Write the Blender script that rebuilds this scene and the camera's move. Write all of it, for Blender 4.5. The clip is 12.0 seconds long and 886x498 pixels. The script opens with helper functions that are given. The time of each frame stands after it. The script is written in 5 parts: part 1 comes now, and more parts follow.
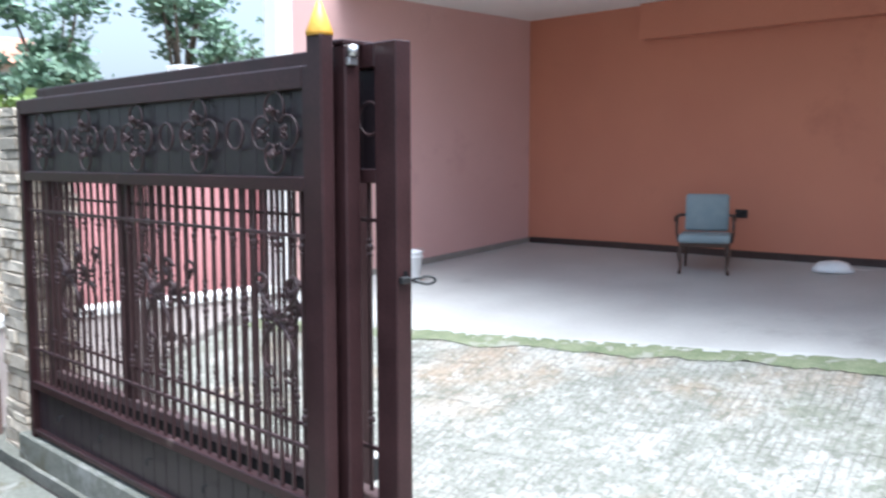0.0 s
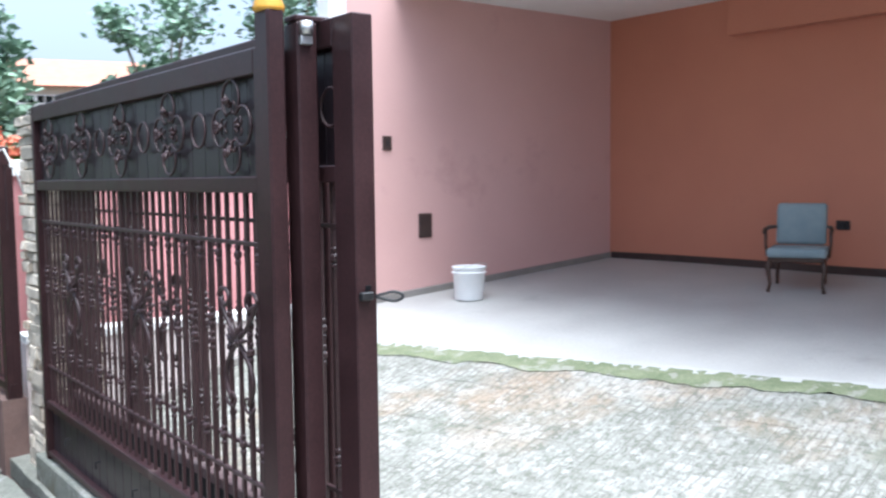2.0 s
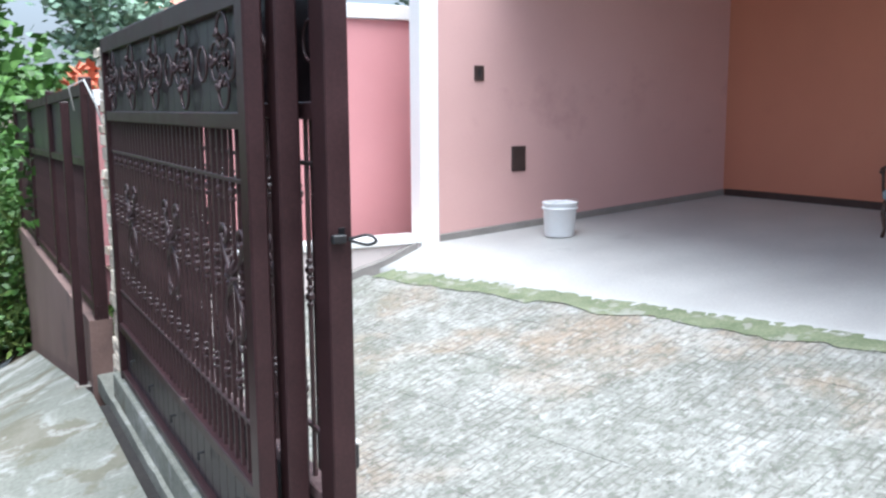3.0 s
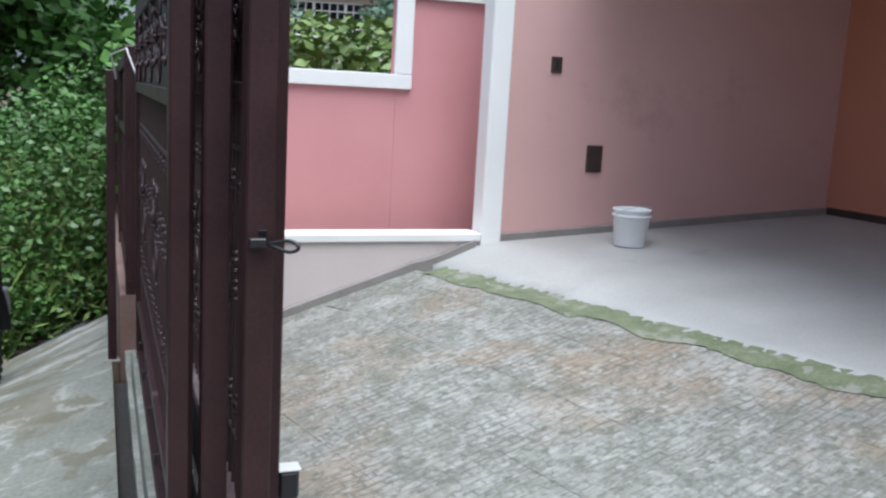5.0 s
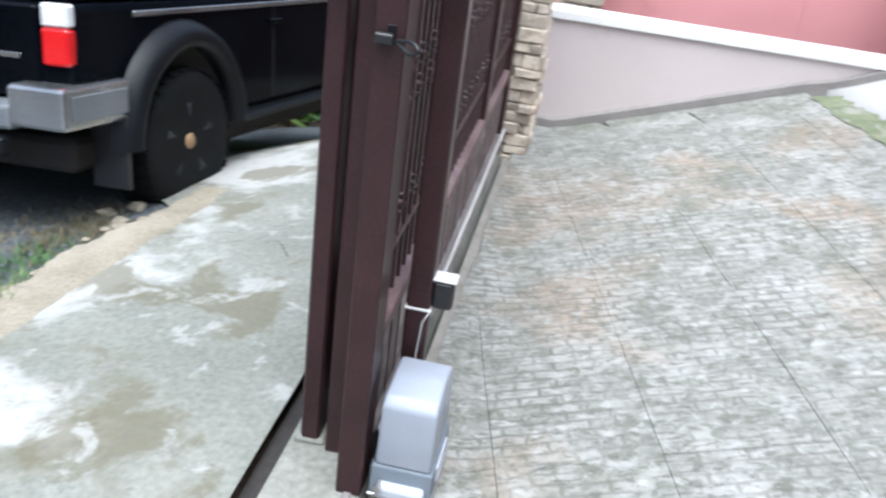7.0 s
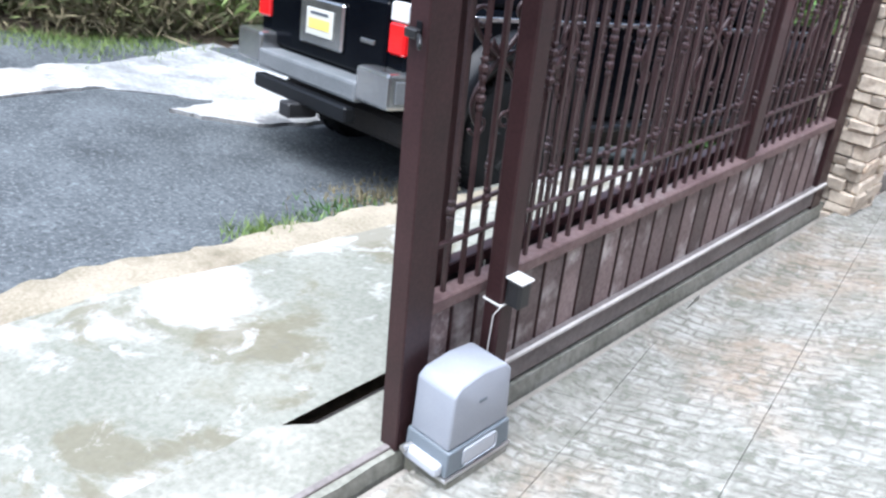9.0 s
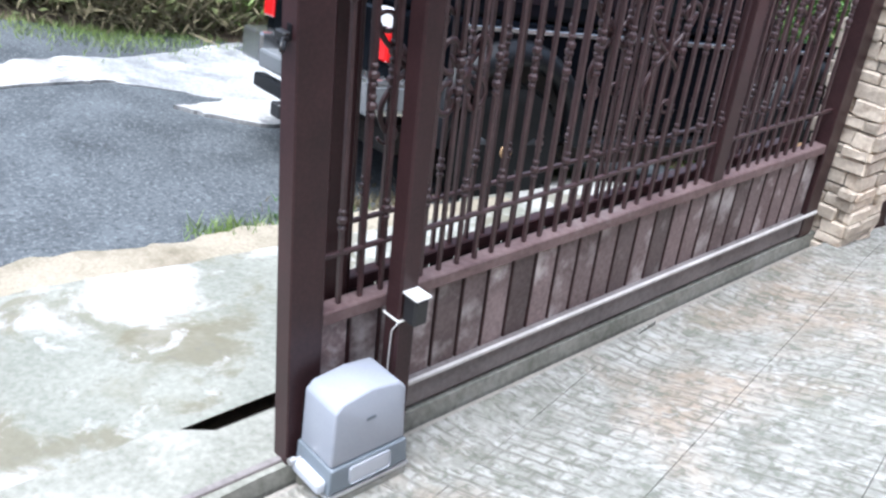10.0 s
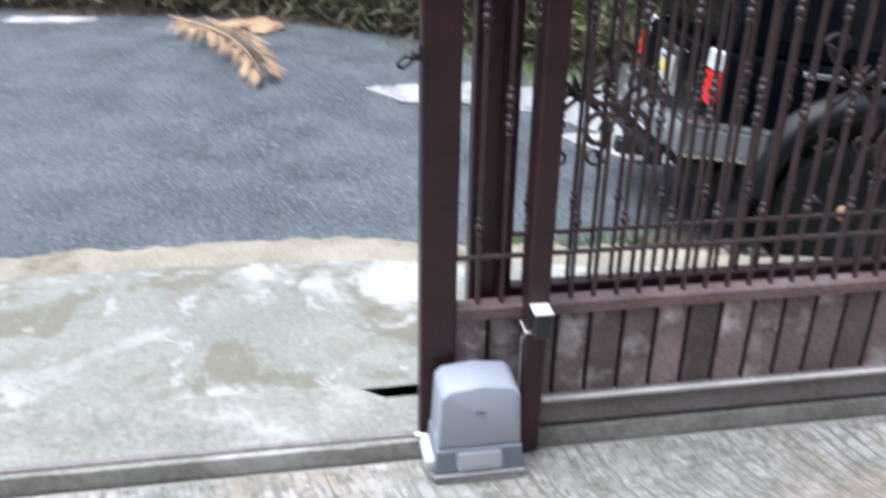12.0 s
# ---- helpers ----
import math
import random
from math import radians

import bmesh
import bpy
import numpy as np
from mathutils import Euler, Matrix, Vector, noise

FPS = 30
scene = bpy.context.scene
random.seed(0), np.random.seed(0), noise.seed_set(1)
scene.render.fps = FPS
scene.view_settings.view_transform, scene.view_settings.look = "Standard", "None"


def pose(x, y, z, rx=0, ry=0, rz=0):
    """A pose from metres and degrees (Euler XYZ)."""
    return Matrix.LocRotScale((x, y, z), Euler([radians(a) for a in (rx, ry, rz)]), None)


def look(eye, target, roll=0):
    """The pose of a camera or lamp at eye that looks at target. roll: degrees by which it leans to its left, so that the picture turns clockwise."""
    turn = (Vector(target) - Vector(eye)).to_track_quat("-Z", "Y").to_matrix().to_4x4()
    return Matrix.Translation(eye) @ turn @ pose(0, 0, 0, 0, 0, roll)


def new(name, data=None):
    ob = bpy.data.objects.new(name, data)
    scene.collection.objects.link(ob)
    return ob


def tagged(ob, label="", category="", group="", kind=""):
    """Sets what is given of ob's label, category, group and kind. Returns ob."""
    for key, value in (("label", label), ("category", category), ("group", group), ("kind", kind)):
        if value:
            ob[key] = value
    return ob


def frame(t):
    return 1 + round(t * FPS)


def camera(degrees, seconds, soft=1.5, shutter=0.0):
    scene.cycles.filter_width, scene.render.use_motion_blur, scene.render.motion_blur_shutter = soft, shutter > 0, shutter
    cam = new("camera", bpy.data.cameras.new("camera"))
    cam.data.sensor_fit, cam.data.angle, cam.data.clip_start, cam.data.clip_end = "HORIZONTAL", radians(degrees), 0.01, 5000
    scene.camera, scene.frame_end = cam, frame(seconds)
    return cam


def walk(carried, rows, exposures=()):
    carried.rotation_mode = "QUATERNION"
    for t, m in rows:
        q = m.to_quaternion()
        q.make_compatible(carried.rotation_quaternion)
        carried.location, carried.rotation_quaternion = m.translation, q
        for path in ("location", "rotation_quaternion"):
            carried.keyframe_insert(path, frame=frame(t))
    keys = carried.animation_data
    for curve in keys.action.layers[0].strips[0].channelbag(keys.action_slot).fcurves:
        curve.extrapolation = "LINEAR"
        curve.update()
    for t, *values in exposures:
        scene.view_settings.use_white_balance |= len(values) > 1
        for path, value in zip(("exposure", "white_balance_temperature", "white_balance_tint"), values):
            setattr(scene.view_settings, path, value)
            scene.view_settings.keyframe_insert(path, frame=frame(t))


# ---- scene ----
cam = camera(51.7, 12.0, soft=2.4, shutter=0.4)

SKY, SUN = 0.15, 2.2
EXPOSURES = [(0.0, 1.66, 5350, 5), (2.7, 1.5, 5350, 5), (4.4, 0.65, 5400, 5), (5.6, 0.68, 5400, 5), (6.6, 1.05, 5400, 6), (7.6, 1.36, 5400, 7), (9.4, 1.52, 5400, 9), (10.4, 1.48, 5400, 9), (11.1, 1.24, 5400, 10), (12.0, 1.18, 5400, 11)]
PATH = [
    (0, (-2.135, -1.997, 1.716), (-0.728, -0.588, 1.521), -0.1),
    (0.5, (-2.04, -2.041, 1.723), (-0.751, -0.52, 1.566), -2.2),
    (1, (-1.896, -1.94, 1.683), (-0.585, -0.439, 1.516), -1.0),
    (1.5, (-1.711, -1.887, 1.662), (-0.356, -0.434, 1.433), -2.1),
    (2, (-1.456, -1.925, 1.643), (-0.238, -0.347, 1.488), -0.7),
    (2.5, (-1.187, -2.095, 1.652), (-0.132, -0.412, 1.419), -0.3),
    (4.5, (-0.485, -1.92, 1.695), (0.268, -0.1, 1.348), 2.1),
    (5, (-0.367, -1.893, 1.685), (0.334, -0.05, 1.348), 3.1),
    (5.5, (-0.244, -1.782, 1.733), (0.281, 0.04, 1.095), 5.1),
    (6, (-0.008, -1.694, 1.774), (0.219, 0.144, 1.018), 10.8),
    (6.5, (0.224, -1.59, 1.76), (0.358, 0.207, 0.891), 9.2),
    (7, (0.433, -1.629, 1.787), (0.202, 0.151, 0.905), 7.6),
    (7.5, (0.748, -1.596, 1.836), (0.23, 0.069, 0.858), 7.6),
    (9.5, (1.708, -1.043, 1.887), (0.447, 0.21, 0.972), 5.8),
    (10, (1.832, -0.832, 1.904), (0.55, 0.386, 0.969), 6.5),
    (10.5, (2.131, -0.719, 1.953), (0.634, 0.219, 1.017), 2.8),
    (11, (2.348, -0.456, 1.931), (0.778, 0.237, 0.905), 2.8),
    (11.5, (2.375, -0.184, 1.917), (0.769, 0.384, 0.869), 5.4),
    (12, (2.449, -0.018, 1.972), (0.695, 0.283, 1.06), 1.0),
]
walk(cam, [(t, look(eye, target, roll)) for t, eye, target, roll in PATH], exposures=EXPOSURES)

# ---- world and light ----
world = bpy.data.worlds.new("sky")
scene.world = world
world.use_nodes = True
wn = world.node_tree.nodes
sky = wn.new("ShaderNodeTexSky")
sky.sky_type = "NISHITA"
sky.sun_disc = False
sky.sun_elevation = radians(74)
sky.sun_rotation = radians(178)
sky.dust_density = 10.0
sky.air_density = 1.0
veil = wn.new("ShaderNodeMix")
veil.data_type = "RGBA"
veil.inputs[0].default_value = 0.45
veil.inputs[7].default_value = (3.0, 3.1, 3.2, 1)
world.node_tree.links.new(sky.outputs[0], veil.inputs[6])
world.node_tree.links.new(veil.outputs[2], wn["Background"].inputs[0])
wn["Background"].inputs[1].default_value = SKY

sun_data = bpy.data.lights.new("sun", "SUN")
sun_data.energy = SUN
sun_data.angle = radians(50)
sun_data.color = (1.0, 0.96, 0.9)
sun = new("sun", sun_data)
sun.matrix_world = look((0.15, -4.0, 14), (0, 0, 0))


# ---- materials ----
def material(name, base, other, rough=0.6, metal=0.0, scale=6.0, fine=60.0, bump=0.2, stain=None, stain_scale=1.5, stain_at=0.55, random=0.0, spec=0.5):
    """Two-scale noise between two colours, fine relief, and stains of a third colour."""
    m = bpy.data.materials.new(name)
    m.use_nodes = True
    nt = m.node_tree
    n, l = nt.nodes, nt.links
    bsdf = n["Principled BSDF"]
    co = n.new("ShaderNodeTexCoord")
    place = co.outputs["Object"]
    if random > 0.1:
        own = n.new("ShaderNodeObjectInfo")
        far = n.new("ShaderNodeVectorMath")
        far.operation = "MULTIPLY_ADD"
        far.inputs[1].default_value = (37.0, 53.0, 19.0)
        l.new(own.outputs["Random"], far.inputs[0])
        l.new(place, far.inputs[2])
        place = far.outputs[0]
    big = n.new("ShaderNodeTexNoise")
    big.inputs["Scale"].default_value = scale
    big.inputs["Detail"].default_value = 6
    small = n.new("ShaderNodeTexNoise")
    small.inputs["Scale"].default_value = fine
    small.inputs["Detail"].default_value = 4
    l.new(place, big.inputs["Vector"])
    l.new(place, small.inputs["Vector"])
    both = n.new("ShaderNodeMath")
    both.operation = "MULTIPLY_ADD"
    both.inputs[1].default_value = 0.45
    l.new(small.outputs["Fac"], both.inputs[0])
    half = n.new("ShaderNodeMath")
    half.operation = "MULTIPLY"
    half.inputs[1].default_value = 0.55
    l.new(big.outputs["Fac"], half.inputs[0])
    l.new(half.outputs[0], both.inputs[2])
    ramp = n.new("ShaderNodeValToRGB")
    ramp.color_ramp.elements[0].position = 0.36
    ramp.color_ramp.elements[1].position = 0.64
    ramp.color_ramp.elements[0].color = (*base, 1)
    ramp.color_ramp.elements[1].color = (*other, 1)
    l.new(both.outputs[0], ramp.inputs[0])
    colour = ramp.outputs[0]
    if stain:
        st = n.new("ShaderNodeTexNoise")
        st.inputs["Scale"].default_value = stain_scale
        st.inputs["Detail"].default_value = 8
        st.inputs["Roughness"].default_value = 0.65
        l.new(place, st.inputs["Vector"])
        cut = n.new("ShaderNodeValToRGB")
        cut.color_ramp.elements[0].position = stain_at
        cut.color_ramp.elements[1].position = stain_at + 0.13
        l.new(st.outputs["Fac"], cut.inputs[0])
        mix = n.new("ShaderNodeMix")
        mix.data_type = "RGBA"
        l.new(cut.outputs[0], mix.inputs[0])
        l.new(colour, mix.inputs[6])
        mix.inputs[7].default_value = (*stain, 1)
        colour = mix.outputs[2]
    if random:
        info = n.new("ShaderNodeObjectInfo")
        hsv = n.new("ShaderNodeHueSaturation")
        span = n.new("ShaderNodeMapRange")
        span.inputs[3].default_value = 1 - random
        span.inputs[4].default_value = 1 + random
        l.new(info.outputs["Random"], span.inputs[0])
        l.new(span.outputs[0], hsv.inputs["Value"])
        l.new(colour, hsv.inputs["Color"])
        colour = hsv.outputs[0]
    l.new(colour, bsdf.inputs["Base Color"])
    wear = n.new("ShaderNodeMapRange")
    wear.inputs[3].default_value = max(0.02, rough - 0.12)
    wear.inputs[4].default_value = min(1, rough + 0.12)
    l.new(big.outputs["Fac"], wear.inputs[0])
    l.new(wear.outputs[0], bsdf.inputs["Roughness"])
    bsdf.inputs["Metallic"].default_value = metal
    bsdf.inputs["Specular IOR Level"].default_value = spec
    if bump:
        bp = n.new("ShaderNodeBump")
        bp.inputs["Strength"].default_value = bump
        bp.inputs["Distance"].default_value = 0.01
        l.new(both.outputs[0], bp.inputs["Height"])
        l.new(bp.outputs[0], bsdf.inputs["Normal"])
    return m


STEEL = material("brown_painted_steel", (0.024, 0.0115, 0.0125), (0.046, 0.021, 0.0225), 0.38, 0.0, 5, 90, 0.06, (0.13, 0.088, 0.083), 3.0, 0.64, spec=0.3)
IRON = material("dark_wrought_iron", (0.032, 0.0165, 0.0175), (0.068, 0.036, 0.037), 0.42, 0.0, 9, 120, 0.1, spec=0.5)
DUSTY = material("grey_dusty_steel", (0.12, 0.105, 0.102), (0.21, 0.19, 0.185), 0.75, 0.0, 3, 50, 0.2, (0.07, 0.06, 0.058), 2.2, 0.58)
WORN = material("dusty_worn_brown_steel", (0.095, 0.056, 0.056), (0.18, 0.125, 0.12), 0.6, 0.0, 4, 50, 0.15, (0.26, 0.22, 0.21), 2.6, 0.60)
SHEET = material("brown_steel_sheet", (0.024, 0.016, 0.020), (0.036, 0.026, 0.030), 0.36, 0.0, 3, 70, 0.05, (0.07, 0.06, 0.065), 2.2, 0.66, spec=0.45)
SLAT = material("weathered_steel_slat", (0.085, 0.058, 0.058), (0.19, 0.148, 0.145), 0.55, 0.0, 4, 60, 0.1, (0.42, 0.385, 0.375), 3.4, 0.53, 0.42, spec=0.4)
RACK = material("dusty_steel_rack", (0.42, 0.40, 0.385), (0.60, 0.58, 0.56), 0.7, 0.0, 8, 90, 0.2)
GOLD = material("yellow_gold_paint", (0.62, 0.30, 0.03), (0.78, 0.42, 0.06), 0.35, 0.0, 10, 60, 0.08)
SALMON = material("terracotta_wall_paint", (0.47, 0.185, 0.118), (0.53, 0.22, 0.14), 0.8, 0.0, 1.2, 120, 0.08, (0.41, 0.16, 0.105), 0.8, 0.58)
ROSE = material("salmon_pink_paint", (0.57, 0.355, 0.328), (0.63, 0.40, 0.375), 0.8, 0.0, 1.2, 120, 0.08, (0.50, 0.305, 0.285), 0.9, 0.58)
PINK = material("rose_pink_wall_paint", (0.58, 0.265, 0.27), (0.65, 0.31, 0.315), 0.8, 0.0, 1.4, 120, 0.08, (0.48, 0.205, 0.205), 1.0, 0.60)
PALE = material("pale_pink_paint", (0.56, 0.49, 0.475), (0.63, 0.56, 0.54), 0.8, 0.0, 1.5, 120, 0.1, (0.44, 0.38, 0.36), 1.1, 0.60)
BASE = material("dull_brown_plaster", (0.17, 0.105, 0.088), (0.23, 0.15, 0.13), 0.85, 0.0, 2, 80, 0.15, (0.12, 0.08, 0.07), 1.2, 0.58)
WHITE = material("white_paint", (0.80, 0.79, 0.77), (0.86, 0.85, 0.83), 0.7, 0.0, 2, 100, 0.06, (0.70, 0.68, 0.65), 1.5, 0.66)
SKIRT = material("grey_cement_skirting", (0.20, 0.185, 0.17), (0.27, 0.25, 0.235), 0.85, 0.0, 6, 90, 0.3)
SLAB = material("grey_garage_concrete", (0.33, 0.325, 0.315), (0.43, 0.425, 0.41), 0.6, 0.0, 1.6, 80, 0.12, (0.25, 0.245, 0.235), 0.9, 0.58)
APRON = material("pale_worn_concrete", (0.135, 0.140, 0.115), (0.235, 0.237, 0.205), 0.85, 0.0, 1.6, 40, 0.4, (0.125, 0.118, 0.08), 0.9, 0.54)
PAVE = material("stamped_driveway_concrete", (0.15, 0.152, 0.13), (0.29, 0.288, 0.263), 0.88, 0.0, 6, 38, 0.6, (0.165, 0.17, 0.135), 1.3, 0.54, 0.03)


def blotch(m, colour, scale, low, high, amount):
    """Ragged patches of another colour over a material, at their own scale."""
    nt = m.node_tree
    n, l = nt.nodes, nt.links
    bsdf = n["Principled BSDF"]
    was = bsdf.inputs["Base Color"].links[0].from_socket
    co = n.new("ShaderNodeTexCoord")
    shift = n.new("ShaderNodeMapping")
    shift.inputs["Location"].default_value = (3.1 * scale, 7.7, 1.3)
    l.new(co.outputs["Object"], shift.inputs[0])
    no = n.new("ShaderNodeTexNoise")
    no.inputs["Scale"].default_value = scale
    no.inputs["Detail"].default_value = 9
    no.inputs["Roughness"].default_value = 0.62
    no.inputs["Distortion"].default_value = 0.4
    l.new(shift.outputs[0], no.inputs["Vector"])
    cut = n.new("ShaderNodeMapRange")
    cut.inputs[1].default_value = low
    cut.inputs[2].default_value = high
    cut.inputs[4].default_value = amount
    l.new(no.outputs["Fac"], cut.inputs[0])
    mix = n.new("ShaderNodeMix")
    mix.data_type = "RGBA"
    l.new(cut.outputs[0], mix.inputs[0])
    l.new(was, mix.inputs[6])
    mix.inputs[7].default_value = (*colour, 1)
    l.new(mix.outputs[2], bsdf.inputs["Base Color"])


def score_lines(m, run, course, dark):
    """Short broken dashes pressed into a concrete material, with faint brick courses."""
    nt = m.node_tree
    n, l = nt.nodes, nt.links
    bsdf = n["Principled BSDF"]
    was = bsdf.inputs["Base Color"].links[0].from_socket
    co = n.new("ShaderNodeTexCoord")
    turn = n.new("ShaderNodeMapping")
    turn.inputs["Rotation"].default_value = (0, 0, radians(-11.5))
    l.new(co.outputs["Object"], turn.inputs[0])
    bend = n.new("ShaderNodeTexNoise")
    bend.inputs["Scale"].default_value = 7.0
    l.new(co.outputs["Object"], bend.inputs["Vector"])
    push = n.new("ShaderNodeVectorMath")
    push.operation = "MULTIPLY_ADD"
    push.inputs[1].default_value = (0.05, 0.035, 0.0)
    l.new(bend.outputs["Color"], push.inputs[0])
    l.new(turn.outputs[0], push.inputs[2])
    brick = n.new("ShaderNodeTexBrick")
    brick.inputs["Scale"].default_value = 1.0
    brick.inputs["Brick Width"].default_value = run
    brick.inputs["Row Height"].default_value = course
    brick.inputs["Mortar Size"].default_value = 0.012
    brick.inputs["Mortar Smooth"].default_value = 1.0
    l.new(push.outputs[0], brick.inputs[0])
    worn = n.new("ShaderNodeTexNoise")
    worn.inputs["Scale"].default_value = 3.2
    worn.inputs["Detail"].default_value = 9
    worn.inputs["Roughness"].default_value = 0.7
    l.new(co.outputs["Object"], worn.inputs["Vector"])
    cut = n.new("ShaderNodeMapRange")
    cut.inputs[1].default_value = 0.36
    cut.inputs[2].default_value = 0.60
    cut.inputs[4].default_value = 0.8
    l.new(worn.outputs["Fac"], cut.inputs[0])
    both = n.new("ShaderNodeMath")
    both.operation = "MULTIPLY"
    l.new(brick.outputs["Fac"], both.inputs[0])
    l.new(cut.outputs[0], both.inputs[1])
    squash = n.new("ShaderNodeMapping")
    squash.inputs["Scale"].default_value = (20.0, 52.0, 20.0)
    l.new(push.outputs[0], squash.inputs[0])
    dash = n.new("ShaderNodeTexNoise")
    dash.inputs["Scale"].default_value = 1.0
    dash.inputs["Detail"].default_value = 4
    dash.inputs["Roughness"].default_value = 0.6
    l.new(squash.outputs[0], dash.inputs["Vector"])
    sharp = n.new("ShaderNodeMapRange")
    sharp.inputs[1].default_value = 0.52
    sharp.inputs[2].default_value = 0.66
    sharp.inputs[4].default_value = 0.72
    l.new(dash.outputs["Fac"], sharp.inputs[0])
    most = n.new("ShaderNodeMath")
    most.operation = "MAXIMUM"
    l.new(both.outputs[0], most.inputs[0])
    l.new(sharp.outputs[0], most.inputs[1])
    mix = n.new("ShaderNodeMix")
    mix.data_type = "RGBA"
    l.new(most.outputs[0], mix.inputs[0])
    l.new(was, mix.inputs[6])
    mix.inputs[7].default_value = (*dark, 1)
    l.new(mix.outputs[2], bsdf.inputs["Base Color"])
    bp = n.new("ShaderNodeBump")
    bp.inputs["Strength"].default_value = 0.7
    bp.inputs["Distance"].default_value = 0.006
    bp.invert = True
    l.new(most.outputs[0], bp.inputs["Height"])
    old = bsdf.inputs["Normal"].links[0].from_socket
    l.new(old, bp.inputs["Normal"])
    l.new(bp.outputs[0], bsdf.inputs["Normal"])


blotch(APRON, (0.37, 0.367, 0.345), 0.95, 0.53, 0.60, 0.8)
blotch(APRON, (0.115, 0.102, 0.064), 1.7, 0.53, 0.57, 0.7)
blotch(APRON, (0.36, 0.36, 0.34), 5.5, 0.57, 0.64, 0.6)
blotch(APRON, (0.12, 0.115, 0.095), 26, 0.57, 0.66, 0.5)
blotch(PAVE, (0.30, 0.205, 0.13), 0.9, 0.49, 0.62, 0.52)
blotch(PAVE, (0.39, 0.387, 0.365), 2.2, 0.51, 0.63, 0.55)
blotch(PAVE, (0.105, 0.11, 0.086), 17, 0.54, 0.60, 0.62)
blotch(PAVE, (0.39, 0.39, 0.37), 13, 0.55, 0.62, 0.5)
score_lines(PAVE, 0.14, 0.052, (0.10, 0.096, 0.078))
OLDKERB = material("dirty_gate_kerb", (0.135, 0.137, 0.112), (0.27, 0.268, 0.235), 0.9, 0.0, 3, 40, 0.5, (0.36, 0.358, 0.33), 1.6, 0.55)
MOSS = material("green_moss_strip", (0.095, 0.118, 0.06), (0.19, 0.208, 0.13), 0.95, 0.0, 7, 60, 0.5, (0.26, 0.25, 0.20), 3, 0.62)
blotch(MOSS, (0.27, 0.265, 0.235), 6.0, 0.54, 0.60, 0.75)
ASPHALT = material("grey_asphalt", (0.022, 0.027, 0.031), (0.086, 0.096, 0.104), 0.85, 0.0, 2.5, 42, 0.9, (0.062, 0.070, 0.076), 0.5, 0.6)
PATCH = material("broken_white_concrete", (0.22, 0.218, 0.208), (0.44, 0.435, 0.42), 0.85, 0.0, 3.5, 34, 0.7, (0.16, 0.157, 0.15), 1.8, 0.56)
blotch(ASPHALT, (0.165, 0.18, 0.192), 44, 0.54, 0.62, 0.7)
blotch(ASPHALT, (0.018, 0.022, 0.026), 30, 0.55, 0.62, 0.7)
blotch(PATCH, (0.10, 0.103, 0.108), 2.6, 0.55, 0.62, 0.8)
WEATHERED = material("weathered_grey_concrete", (0.18, 0.185, 0.187), (0.38, 0.383, 0.38), 0.85, 0.0, 2.5, 34, 0.7, (0.12, 0.125, 0.13), 1.2, 0.54)
KERB = material("cream_kerb_concrete", (0.17, 0.148, 0.105), (0.30, 0.265, 0.205), 0.9, 0.0, 4, 60, 0.6, (0.13, 0.11, 0.075), 2, 0.55)
# Near-black for cracks, and for shade painted into gaps, wells and undersides.
DARK = material("dark_dirt_and_shade", (0.016, 0.014, 0.013), (0.035, 0.03, 0.027), 0.9, 0.0, 8, 60, 0.3)
STONE = material("stacked_cream_stone", (0.46, 0.39, 0.31), (0.70, 0.62, 0.51), 0.88, 0.0, 9, 50, 0.8, (0.25, 0.17, 0.11), 5, 0.56, 0.34)
MORTAR = material("grey_mortar", (0.20, 0.18, 0.16), (0.28, 0.26, 0.23), 0.95, 0.0, 10, 80, 0.4)
CASE = material("light_grey_plastic", (0.28, 0.30, 0.345), (0.325, 0.345, 0.39), 0.42, 0.0, 5, 200, 0.03)
CASE_DARK = material("slate_grey_plastic", (0.13, 0.155, 0.18), (0.16, 0.185, 0.21), 0.5, 0.0, 5, 200, 0.03)
CASE_PALE = material("pale_grey_plastic", (0.40, 0.42, 0.46), (0.46, 0.48, 0.52), 0.45, 0.0, 5, 200, 0.03)
BLACK = material("black_plastic", (0.012, 0.012, 0.013), (0.02, 0.02, 0.022), 0.45, 0.0, 8, 120, 0.05)
BOLT = material("zinc_steel", (0.5, 0.5, 0.5), (0.62, 0.62, 0.62), 0.35, 0.9, 20, 150, 0.1)
CABLE = material("white_cable", (0.55, 0.54, 0.52), (0.65, 0.64, 0.62), 0.5, 0.0, 10, 100, 0.0)
CAR = material("black_car_paint", (0.0015, 0.002, 0.0035), (0.003, 0.004, 0.006), 0.16, 0.0, 2, 40, 0.01, spec=0.06)
FLARE = material("dull_dark_trim", (0.004, 0.0045, 0.006), (0.008, 0.009, 0.011), 0.40, 0.0, 4, 90, 0.05, spec=0.2)
CHROME = material("scuffed_chrome", (0.34, 0.345, 0.355), (0.50, 0.505, 0.51), 0.22, 0.9, 4, 80, 0.05)
BUMPER = material("grey_bumper", (0.13, 0.142, 0.15), (0.19, 0.20, 0.21), 0.45, 0.2, 4, 80, 0.05)
TYRE = material("tyre_rubber", (0.005, 0.0055, 0.006), (0.012, 0.0125, 0.013), 0.8, 0.0, 8, 90, 0.25, spec=0.15)
RIM = material("dark_alloy", (0.022, 0.024, 0.028), (0.045, 0.048, 0.053), 0.42, 0.2, 8, 90, 0.05, spec=0.35)
HUBCAP = material("bronze_hub", (0.30, 0.19, 0.10), (0.42, 0.28, 0.15), 0.45, 0.4, 12, 90, 0.05)
